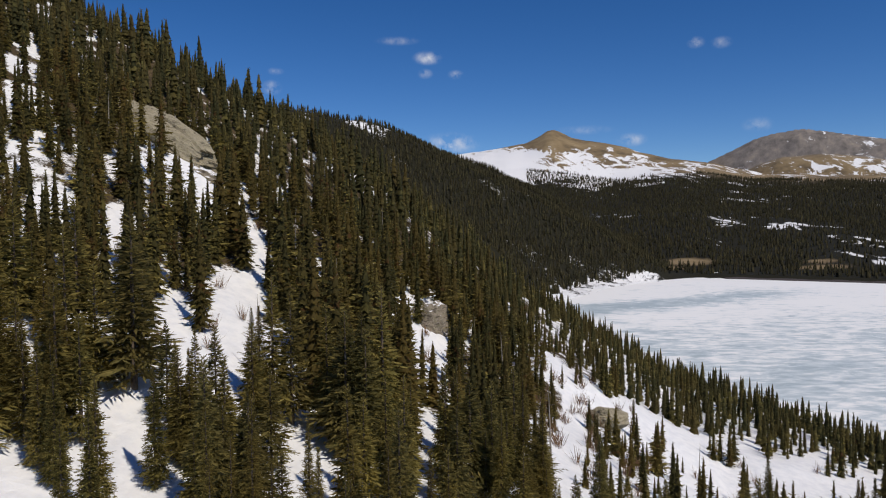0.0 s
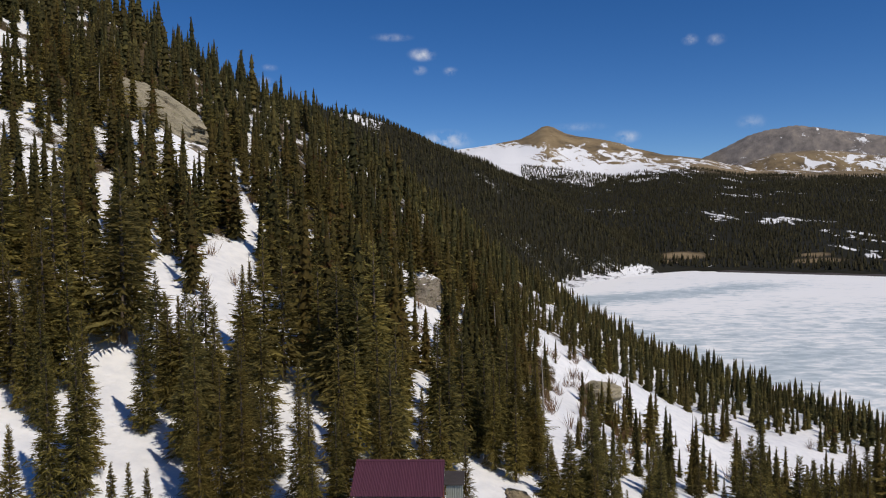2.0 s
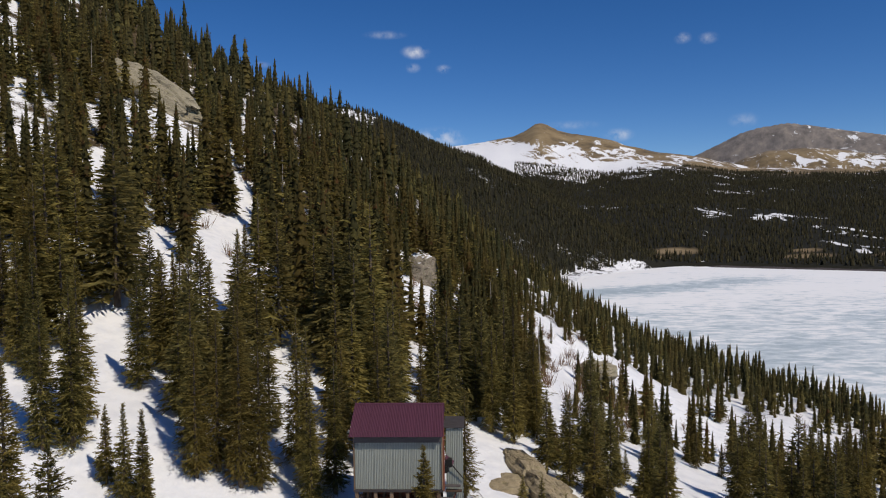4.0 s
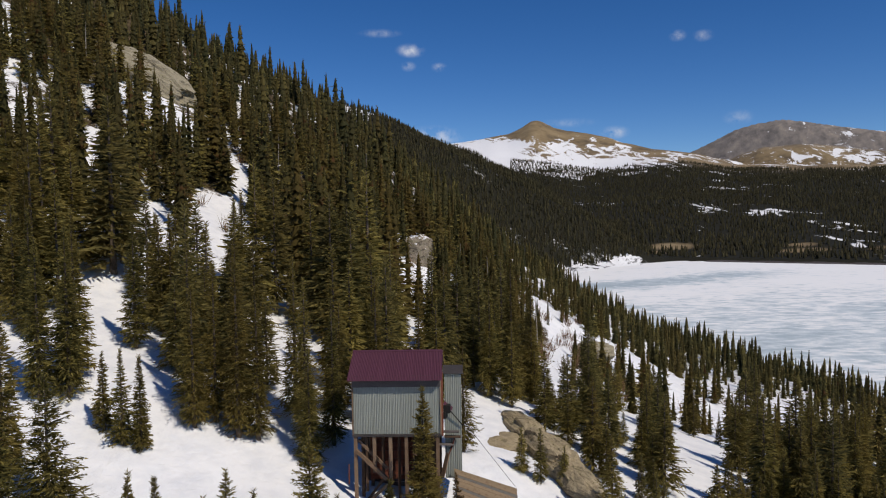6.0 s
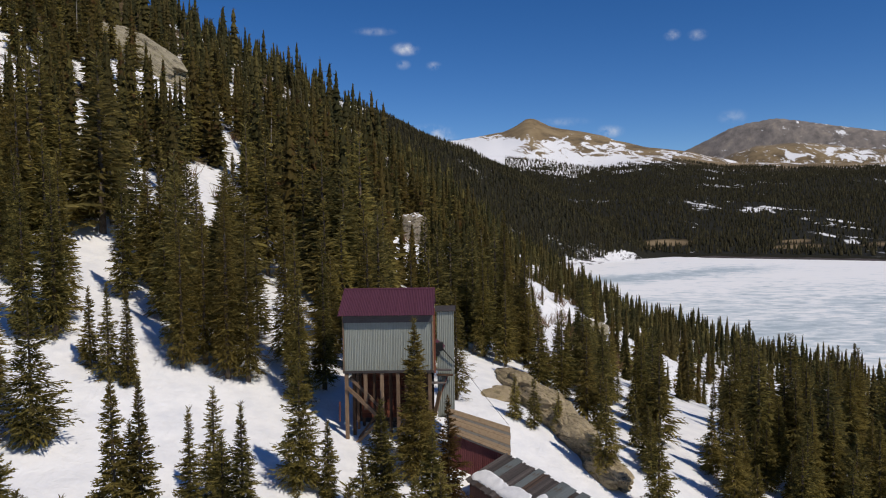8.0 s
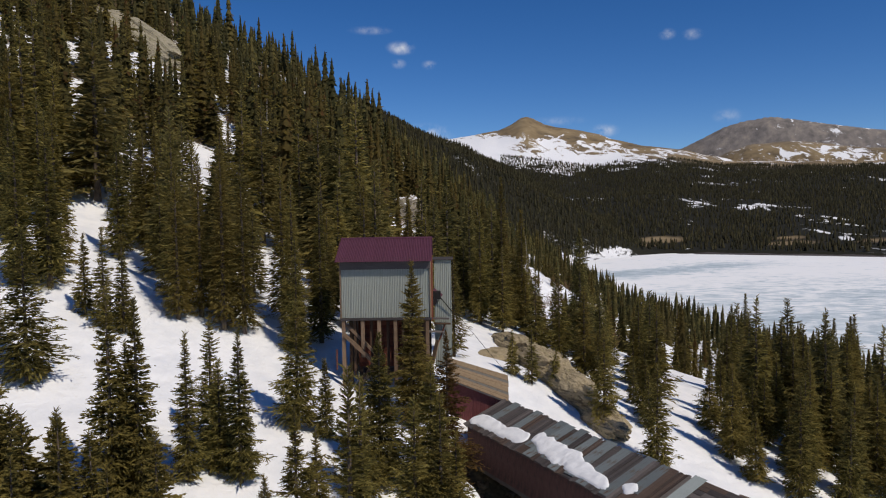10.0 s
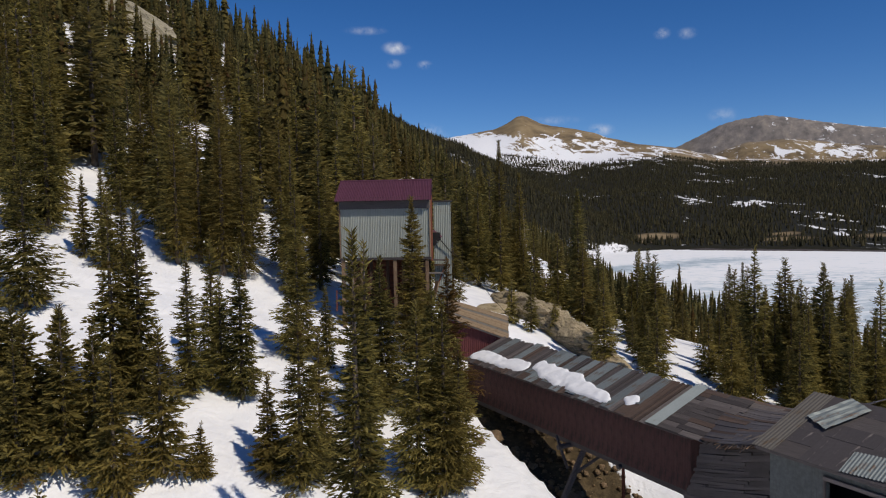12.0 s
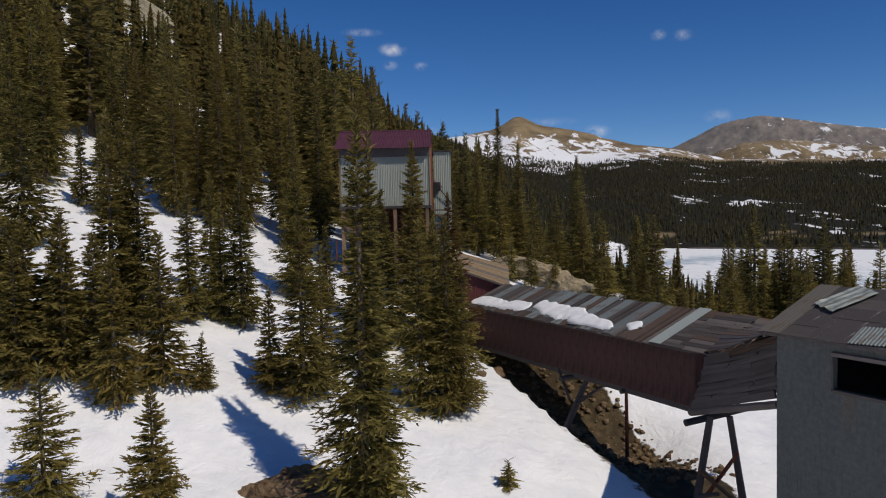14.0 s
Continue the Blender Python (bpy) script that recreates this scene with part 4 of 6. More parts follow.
# ---- the mine tower: a sheet-clad bin house on timber legs ----
def mine_tower():
    tower = tagged(new("mine_tower"), "grey corrugated-metal mine tower with maroon roof on timber legs", "mine tower")
    tower.matrix_basis = frame_at(-5.40, 47.75, 49.6, 1, -0.05)
    W, D, lo, eave, ridge = 5.93, 5.0, 5.66, 9.66, 10.86
    half = D / 2
    # cladding, sheet by sheet
    n = 9
    w = W / n
    me = corrugated("metal_sheet", w + 0.03, eave - lo, GALV_WALL, 0.12, 0.026)
    for k in range(n):
        piece("metal_sheet", me, tower, Matrix.Translation((k * w - 0.015, -0.006 * (k % 2), lo)))
    side = corrugated("metal_sheet", D / 8 + 0.02, eave - lo, GALV_WALL)
    for k in range(8):
        for x, off in ((W, 0.0), (0.0, 0.0)):
            piece("metal_sheet", side, tower, Matrix.Translation((x, k * D / 8, lo)) @ Matrix.Rotation(math.pi / 2, 4, "Z"))
    for k in range(n):
        piece("metal_sheet", me, tower, Matrix.Translation((k * w - 0.015, D, lo)))
    for x in (0.0, W):
        bm = bmesh.new()
        vs = [bm.verts.new(p) for p in ((x, 0, eave), (x, D, eave), (x, half, ridge - 0.08))]
        bm.faces.new(vs)
        bmesh.ops.solidify(bm, geom=bm.faces[:], thickness=0.04)
        part("gable", bm, RED_TIMBER if x > 1 else GALV_WALL, tower)
    # corner boards and bottom plate
    for x in (-0.03, W + 0.03):
        beam("corner_board", (x, -0.05, lo - 0.05), (x, -0.05, eave), 0.09, TIMBER, tower)
    # dark strip added to draw the eave's shadow band on the wall
    beam("fascia", (-0.05, -0.075, eave - 0.38), (W + 0.05, -0.075, eave - 0.38), 0.05, WALL_BOARD, tower, deep=0.78, label="dark strip in place of the eave shadow")
    beam("corner_board", (W + 0.10, 0.45, lo - 0.3), (W + 0.10, 0.45, eave + 0.1), 0.16, RED_TIMBER, tower)
    beam("bottom_plate", (-0.1, -0.03, lo - 0.09), (W + 0.1, -0.03, lo - 0.09), 0.16, DARK_BOARD, tower)
    beam("bottom_plate", (0.05, 0, lo - 0.1), (0.05, D, lo - 0.1), 0.2, DARK_BOARD, tower)
    beam("bottom_plate", (W - 0.05, 0, lo - 0.1), (W - 0.05, D, lo - 0.1), 0.2, DARK_BOARD, tower)
    part("bin_floor", box_bm((W - 0.1, D - 0.1, 0.12), (W / 2, half, lo - 0.02)), DARK_BOARD, tower)
    # roof
    over = 0.58
    run = half + over
    rise = (ridge - eave) * run / half
    slope = math.atan2(rise, run)
    length = math.hypot(run, rise)
    x0, x1, cols = -0.30, W + 0.12, 10
    cw = (x1 - x0) / cols
    sheet = corrugated("roof_sheet", cw + 0.03, length, RED_ROOF, 0.12, 0.024)
    for k in range(cols):
        lift = 0.004 * (k % 2) + 0.01
        m = Matrix.Translation((x0 + k * cw, -over, eave + 0.04 - (ridge - eave) * over / half + lift)) @ Matrix.Rotation(slope - math.pi / 2, 4, "X")
        piece("roof_sheet", sheet, tower, m)
        m = Matrix.Translation((x0 + k * cw + cw, D + over, eave + 0.04 - (ridge - eave) * over / half + lift)) @ Matrix.Rotation(math.pi, 4, "Z") @ Matrix.Rotation(slope - math.pi / 2, 4, "X")
        piece("roof_sheet", sheet, tower, m)
    ridge_cap = bmesh.new()
    for s in (-1, 1):
        a = [ridge_cap.verts.new(p) for p in ((x0, half, ridge + 0.09), (x1, half, ridge + 0.09), (x1, half + s * 0.16, ridge), (x0, half + s * 0.16, ridge))]
        ridge_cap.faces.new(a)
    part("ridge_cap", ridge_cap, RED_ROOF, tower)
    for k in range(8):
        x = 0.1 + k * (W - 0.2) / 7
        beam("rafter_tail", (x, -over + 0.06, eave - 0.30), (x, 0.3, eave - 0.02), 0.07, DARK_BOARD, tower)
    # legs and braces
    for x, low in ((0.12, 0.0), (1.40, 3.0), (2.50, 2.4), (3.58, 1.2), (4.6, 0.0), (5.72, 0.0)):
        beam("post", (x, 0.08, low - 0.5 * (low == 0)), (x, 0.08, lo - 0.15), 0.24, TIMBER, tower)
    for x, y in ((0.5, 0.9), (0.12, D - 0.1), (2.9, D - 0.1), (5.72, D - 0.1), (0.95, 2.4), (5.5, 2.4), (5.3, 0.7)):
        beam("post", (x, y, -0.5), (x, y, lo - 0.15), 0.22, BROWN_BOARD, tower)
    beam("brace", (0.18, -0.06, 4.55), (2.25, -0.06, 2.55), 0.24, TIMBER, tower)
    beam("brace", (0.3, 0.32, 5.15), (2.25, 0.32, 3.15), 0.2, TIMBER, tower)
    beam("brace", (0.2, -0.06, 0.25), (2.2, -0.06, 2.15), 0.2, TIMBER, tower)
    beam("brace", (0.3, 0.6, 0.2), (1.9, 0.6, 2.3), 0.16, BROWN_BOARD, tower)
    beam("brace", (5.6, -0.06, 2.4), (4.2, -0.06, 4.4), 0.2, TIMBER, tower)
    beam("sill", (-0.35, -0.05, -0.05), (W, -0.05, 0.02), 0.26, OLD_BOARD, tower)
    beam("sill", (-0.2, 0.5, -0.3), (2.4, 0.5, -0.28), 0.24, OLD_BOARD, tower)
    beam("sill", (0.1, 0.0, -0.1), (0.1, D, -0.1), 0.26, OLD_BOARD, tower)
    # the ore bin between the legs, board by board
    board = box_mesh("bin_board", (4.4, 0.06, 0.27), RED_TIMBER, 0.008, 3, 0.004)
    for k in range(12):
        piece("bin_board", board, tower, pose(3.2, 1.1 + 0.05 * (k % 2), 2.3 + 0.285 * k, 0, 0, 0))
    back = box_mesh("bin_board", (5.5, 0.06, 0.30), BROWN_BOARD, 0.008, 4, 0.004)
    for k in range(9):
        piece("bin_board", back, tower, pose(3.0, D - 0.3, 2.8 + 0.32 * k))
    upright = box_mesh("lining_board", (0.26, 0.05, 3.4), BROWN_BOARD, 0.008, 5, 0.004)
    for k in range(7):
        piece("lining_board", upright, tower, pose(4.75 + 0.14 * k, 0.3 + 0.02 * (k % 2), 3.9))
    for k in range(4):
        piece("lining_board", upright, tower, pose(0.75, 0.9 + 0.9 * k, 3.6, 0, 0, 90))
    # dark boards added behind the posts for the shaded inside
    inner = box_mesh("bin_board", (5.3, 0.06, 0.33), DARK_BOARD, 0.008, 6, 0.006)
    for k in range(13):
        piece("bin_board", inner, tower, pose(2.95, 2.9 + 0.03 * (k % 2), 1.1 + 0.345 * k))
    for x, y, low in ((0.85, 0.35, 1.6), (1.95, 0.45, 2.2), (3.05, 0.5, 1.0), (4.1, 0.4, 0.6), (5.1, 0.25, 0.2)):
        beam("post", (x, y, low), (x, y, lo - 0.15), 0.19, BROWN_BOARD, tower)
    beam("guy_wire", (W + 1.45, 2.6, 5.9), (W + 5.1, 0.9, 1.6), 0.03, IRON, tower, round_log=True)
    # a hanging rope end with a red weight at the corner
    beam("hanging_post", (-0.42, 0.3, 2.1), (-0.40, 0.3, 3.5), 0.10, RED_TIMBER, tower, round_log=True)
    # lift shaft against the side
    ax0, ax1, ay0, ay1, top = W + 0.25, W + 1.40, 1.9, 4.4, 9.32
    cols = 3
    cw = (ax1 - ax0) / cols
    sheet = corrugated("shaft_sheet", cw + 0.02, top - 1.9, GALV_WALL, 0.12, 0.026)
    for k in range(cols):
        piece("shaft_sheet", sheet, tower, Matrix.Translation((ax0 + k * cw, ay0, 1.9)))
    sheet = corrugated("shaft_sheet", (ay1 - ay0) / 3 + 0.02, top - 1.9, GALV_WALL)
    for k in range(3):
        piece("shaft_sheet", sheet, tower, Matrix.Translation((ax1, ay0 + k * (ay1 - ay0) / 3, 1.9)) @ Matrix.Rotation(math.pi / 2, 4, "Z"))
    part("shaft_back", box_bm((ax1 - ax0, 0.08, top - 1.9), ((ax0 + ax1) / 2, ay1, (top + 1.9) / 2)), DARK_BOARD, tower)
    part("shaft_roof", box_bm((ax1 - ax0 + 0.3, ay1 - ay0 + 0.3, 0.07), ((ax0 + ax1) / 2, (ay0 + ay1) / 2, top + 0.05), 0.01), DARK_BOARD, tower)
    # sheave under a small hood, with its stay and landing boards
    hood = corrugated("hood", 0.75, 0.75, RED_ROOF, 0.085, 0.012)
    piece("hood", hood, tower, Matrix.Translation((W + 0.16, 1.35, 7.32)) @ Matrix.Rotation(radians(38), 4, "Y") @ Matrix.Rotation(radians(-78), 4, "X"))
    part("hood_box", box_bm((0.5, 0.5, 0.55), (W + 0.42, 1.6, 6.95), 0.02), IRON, tower)
    bm = bmesh.new()
    bmesh.ops.create_cone(bm, cap_ends=True, segments=18, radius1=0.24, radius2=0.24, depth=0.08, matrix=Matrix.Translation((W + 0.22, 1.25, 6.55)) @ Matrix.Rotation(math.pi / 2, 4, "X"))
    bmesh.ops.create_cone(bm, cap_ends=True, segments=12, radius1=0.07, radius2=0.07, depth=0.2, matrix=Matrix.Translation((W + 0.22, 1.25, 6.55)) @ Matrix.Rotation(math.pi / 2, 4, "X"))
    part("sheave", bm, IRON, tower, "rusted iron sheave wheel")
    beam("stay", (W + 0.55, 1.6, 6.9), (W + 1.5, 1.75, 5.7), 0.06, IRON, tower)
    for k, (z, x0) in enumerate(((5.35, 0.1), (5.0, 0.2), (4.45, -0.3))):
        beam("landing_board", (W + x0, 1.5, z), (W + x0 + 1.15, 1.5, z - 0.03), 0.32, (DARK_BOARD, BROWN_BOARD, OLD_BOARD)[k], tower, deep=0.1)
    beam("knee_brace", (W + 0.95, 1.55, 4.9), (W + 0.25, 1.5, 3.0), 0.1, RED_TIMBER, tower)
    beam("chute_board", (W + 0.45, 1.2, 3.9), (W + 0.05, 0.9, 2.3), 0.4, TIMBER, tower, deep=0.08)
    return tower


mine_tower()


# ---- the shed at the head of the covered way ----
def head_shed():
    """A lean-to that steps down from the tower to the gallery, its roof falling along its length."""
    shed = tagged(new("head_shed"), "small oxide-red corrugated shed with rusty tan sloping roof", "shed")
    o = Vector((1.75, 46.5, 47.0))
    shed.matrix_basis = Matrix.Translation(o)
    nl, nr, fl, fr = (Vector(p) - o for p in ((1.55, 46.75, 51.30), (5.45, 45.85, 49.90), (1.45, 49.0, 52.30), (5.72, 48.25, 51.05)))
    strips, r = 9, random.Random(21)
    for k in range(strips):
        v0, v1 = k / strips, (k + 0.98) / strips
        a, b = nl.lerp(fl, v0), nl.lerp(fl, v1)
        c, d = nr.lerp(fr, v0), nr.lerp(fr, v1)
        out = (c - a).normalized() * r.uniform(0.0, 0.10)
        lift = Vector((0, 0, 0.018 * (k % 2)))
        thick = Vector((0, 0, -0.03))
        top = [p + lift for p in (a, c + out, d + out, b)]
        verts = top + [p + thick for p in top]
        faces = [(0, 1, 2, 3), (7, 6, 5, 4), (0, 4, 5, 1), (1, 5, 6, 2), (2, 6, 7, 3), (3, 7, 4, 0)]
        child("roof_strip", mesh_from("roof_strip", verts, faces, (RUSTY, RUSTY, TAN_SHEET, RUSTY)[(k * 3) % 4]), shed)
    n = 7
    inset = Vector((0.12, 0.28, -0.10))
    for k in range(n):
        p, q = (nl + inset).lerp(nr + Vector((-0.15, 0.28, -0.10)), k / n), (nl + inset).lerp(nr + Vector((-0.15, 0.28, -0.10)), (k + 1) / n)
        way = q - p
        high = p.z
        me = corrugated("wall_sheet", math.hypot(way.x, way.y) + 0.02, high, SHED_RED, 0.13, 0.022)
        for v in me.vertices:
            if v.co.z > 0.1:
                v.co.z += way.z * v.co.x / math.hypot(way.x, way.y)
        piece("wall_sheet", me, shed, Matrix.Translation((p.x, p.y, 0)) @ Matrix.Rotation(math.atan2(way.y, way.x), 4, "Z"))
    bm = bmesh.new()
    a, b = nr + Vector((-0.15, 0.28, -0.1)), fr + Vector((-0.15, -0.1, -0.1))
    bm.faces.new([bm.verts.new(p) for p in (Vector((a.x, a.y, 0)), Vector((b.x, b.y, 0)), b, a)])
    bmesh.ops.solidify(bm, geom=bm.faces[:], thickness=0.05)
    part("end_wall", bm, SHED_RED, shed)
    bm = bmesh.new()
    a, b = fl + Vector((0.1, -0.1, -0.1)), fr + Vector((-0.2, -0.1, -0.1))
    bm.faces.new([bm.verts.new(p) for p in (Vector((a.x, a.y, 0)), Vector((b.x, b.y, 0)), b, a)])
    bmesh.ops.solidify(bm, geom=bm.faces[:], thickness=0.05)
    part("back_wall", bm, SHED_RED, shed)
    beam("eave_board", nl + Vector((0, 0.03, -0.08)), nr + Vector((0, 0.03, -0.08)), 0.05, OLD_BOARD, shed, deep=0.14)
    beam("verge_board", nr + Vector((0.02, 0, -0.07)), fr + Vector((0.02, 0, -0.07)), 0.05, OLD_BOARD, shed, deep=0.12)
    return shed


head_shed()

CHUTE = (0.428, -0.904)


def covered_way():
    """The covered conveyor: a long sheet-clad box under a patched lean-to roof."""
    way = tagged(new("covered_conveyor"), "long red-brown sheet-clad conveyor gallery with patched sloping roof", "conveyor gallery")
    way.matrix_basis = frame_at(2.70, 44.45, 46.57, *CHUTE)
    L, high, deep, rise = 18.05, 2.38, 2.75, 1.06
    n = 27
    w = L / n
    me = corrugated("wall_sheet", w + 0.03, high, RED_WALL, 0.085, 0.012)
    tallback = corrugated("wall_sheet", w + 0.03, high + rise - 0.05, RED_WALL, 0.085, 0.012)
    for k in range(n):
        piece("wall_sheet", me, way, Matrix.Translation((k * w, -0.005 * (k % 2), 0)))
        piece("wall_sheet", tallback, way, Matrix.Translation((k * w, deep, 0)))
    part("floor_deck", box_bm((L, deep - 0.1, 0.12), (L / 2, deep / 2, 0.06)), DARK_BOARD, way)
    part("end_wall", box_bm((0.1, deep - 0.1, high), (0.06, deep / 2, high / 2)), DARK_BOARD, way)
    for y in (0.12, deep - 0.12):
        beam("floor_beam", (-0.1, y, -0.12), (L, y, -0.12), 0.24, DARK_BOARD, way)
    over = 0.22
    slope = math.atan2(rise, deep)
    length = math.hypot(rise, deep) + over + 0.1
    r = random.Random(12)
    # sheets and boards from eave to ridge: start along the gallery, width, kind, first and last part of the slope covered
    strips = ((-0.15, 0.62, "O", 0, 1), (0.47, 0.5, "D", 0, 1), (0.97, 0.7, "G", 0.1, 1.02), (1.67, 0.45, "O", 0, 1), (2.12, 0.66, "D", 0, 0.98), (2.78, 0.6, "O", 0, 1),
              (3.38, 0.7, "G", 0.25, 1.04), (4.08, 0.55, "B", 0, 1), (4.63, 0.6, "O", 0, 1), (5.23, 0.5, "D", 0, 1), (5.73, 0.72, "G", 0.2, 1.03), (6.45, 0.74, "G", 0, 1.01),
              (7.19, 0.4, "B", 0, 0.9), (7.59, 0.72, "G", 0.12, 1.04), (8.31, 0.42, "D", 0, 1), (8.73, 0.72, "G", 0, 1.0), (9.45, 0.5, "B", 0, 1), (9.95, 0.74, "G", 0.05, 1.02),
              (10.69, 0.4, "O", 0, 1), (11.09, 0.72, "G", 0, 1.0), (11.81, 0.42, "D", 0, 1), (12.23, 0.5, "D", 0, 1), (12.73, 0.62, "G", 0.02, 1.03), (13.35, 0.4, "O", 0, 1),
              (13.75, 0.72, "G", 0.3, 1.0), (14.47, 0.45, "B", 0, 1), (14.92, 0.5, "B", 0, 0.97), (15.42, 0.42, "O", 0, 1))
    kinds = {"G": GALVANISED, "O": OLD_BOARD, "B": ROOF_BROWN, "D": DARK_BOARD}
    for k, (x, wide, key, a, b) in enumerate(strips):
        mat = kinds[key]
        m = Matrix.Translation((x, -over, high + 0.04 - over * rise / deep + 0.012 * (k % 3))) @ Matrix.Rotation(slope - math.pi / 2 + r.uniform(-0.006, 0.01), 4, "X") @ Matrix.Rotation(r.uniform(-0.035, 0.035), 4, "Y")
        if key == "G":
            if a > 0.08:
                under = box_mesh("roof_board", (wide, 0.025, length), DARK_BOARD if k % 2 else ROOF_BROWN, 0.006, k, 0.01)
                piece("roof_board", under, way, m @ Matrix.Translation((wide / 2, 0.02, length / 2)))
            piece("roof_sheet", corrugated("roof_sheet", wide + 0.05, length * (b - a), mat, 0.11, 0.012), way, m @ Matrix.Translation((0, -0.012, a * length)))
            continue
        count = 2 if wide < 0.48 else 3
        half = wide / count
        for s in range(count):
            end = length * b + r.uniform(-0.12, 0.05)
            start = -r.uniform(0.0, 0.12)
            me = box_mesh("roof_board", (half - 0.012, 0.03, end - start), mat, 0.006, k * 3 + s, 0.012)
            piece("roof_board", me, way, m @ Matrix.Translation((half * (s + 0.5), 0.012 * (s % 2), (end + start) / 2)))
    piece("roof_sheet", corrugated("roof_sheet", 0.70, length + 0.1, BRIGHT_SHEET, 0.085, 0.02), way,
          Matrix.Translation((15.75, -over - 0.02, high + 0.09 - over * rise / deep)) @ Matrix.Rotation(slope - math.pi / 2, 4, "X"), "bright galvanised sheet")
    part("roof_deck", box_bm((L + 0.4, 0.05, length - 0.06), (L / 2 + 0.1, 0, length / 2)), DARK_BOARD, way).matrix_basis = Matrix.Translation((0, -over, high - 0.02 - over * rise / deep)) @ Matrix.Rotation(slope - math.pi / 2, 4, "X")
    # the end of the near wall leans out
    bm = bmesh.new()
    bm.faces.new([bm.verts.new(p) for p in ((L - 0.02, 0, 0), (L + 0.75, 0, high), (L - 0.02, 0, high))])
    bmesh.ops.solidify(bm, geom=bm.faces[:], thickness=0.03)
    part("wall_sheet", bm, RED_WALL, way)
    # the last stretch is planked lengthwise
    for k in range(11):
        up = (k + 0.5) / 11 * length
        for s, (a, b) in enumerate(((15.9, (cut_at := 17.2 + r.uniform(-0.5, 0.5))), (cut_at + 0.01, 18.9 + r.uniform(-0.15, 0.2)))):
            me = box_mesh("roof_board", (b - a, 0.03, length / 11 - 0.01), r.choice((DARK_BOARD, ROOF_BROWN, DARK_BOARD, OLD_BOARD)), 0.006, 80 + 2 * k + s, 0.012)
            m = Matrix.Translation(((a + b) / 2, -over, high + 0.045 - over * rise / deep)) @ Matrix.Rotation(slope - math.pi / 2, 4, "X")
            piece("roof_board", me, way, m @ Matrix.Translation((0, 0.01 * ((k + s) % 2), up)))
    beam("eave_board", (-0.1, -over + 0.06, high - 0.08), (L, -over + 0.06, high - 0.08), 0.05, OLD_BOARD, way, deep=0.12)
    for k in range(16):
        beam("rafter_tail", (0.5 + k * 1.13, -over + 0.05, high - 0.12), (0.5 + k * 1.13, 0.2, high), 0.07, DARK_BOARD, way)
    return way


covered_way()


def snow_drift(a0, a1, middle, half, high, label, seed):
    """A patch of old snow with a ragged edge and a lumpy top, lying on the gallery roof."""
    na, nc = int((a1 - a0) / 0.055), 40
    top = {}
    for i in range(na + 1):
        along = a0 + (a1 - a0) * i / na
        t = i / na
        c, w = middle(t), half(t)
        ends = min(1.0, 2.2 * t * (a1 - a0), 2.2 * (1 - t) * (a1 - a0))
        for j in range(nc + 1):
            across = -0.12 + 2.3 * j / nc
            q = Vector((along, across, seed))
            f = ends - ((across - c) / w) ** 2 + 0.8 * noise.noise(q * 1.1) + 0.25 * noise.noise(q * 3.0) - 0.1
            f -= max(0.0, 0.12 - across) * 4
            if f > -0.45:
                top[i, j] = (along, across, 0.3 * f - 0.02 if f < 0 else high * math.sin(min(1.0, 1.3 * f) * math.pi / 2) * (0.8 + 0.4 * noise.noise(q * 1.9) + 0.12 * noise.noise(q * 5.0)))
    verts, faces, index = [], [], {}
    for (i, j), (along, across, h) in top.items():
        index[i, j] = len(verts)
        x, y, z = on_roof(along, across)
        verts.append((x, y, z + h + 0.02))
    for (i, j) in index:
        quad = [(i, j), (i + 1, j), (i + 1, j + 1), (i, j + 1)]
        if all(q in index for q in quad):
            faces.append([index[q] for q in quad])
    ob = new("snow_drift", mesh_from("snow_drift", verts, faces, SNOW, True))
    return tagged(ob, label, "snow", "drifts on the gallery roof")


def on_roof(along, across):
    x = 2.70 + 0.428 * along + 0.904 * across
    y = 44.45 - 0.904 * along + 0.428 * across
    return (x, y, 46.57 + 2.38 + 0.05 + across * 1.06 / 2.75)


snow_drift(-0.1, 5.6, lambda t: 0.45 + 0.25 * t, lambda t: 0.62 - 0.12 * t, 0.085, "flat ragged drift of old snow lying on the patched roof", 3)
snow_drift(5.4, 12.9, lambda t: 1.35 - 1.12 * t ** 0.8, lambda t: 0.45 + 0.28 * math.sin(3.1 * t) - 0.12 * t, 0.095, "long ragged drift of old snow sliding to the eave", 9)
snow_drift(13.4, 14.4, lambda t: 0.85, lambda t: 0.42, 0.09, "small clod of snow on the patched roof", 21)


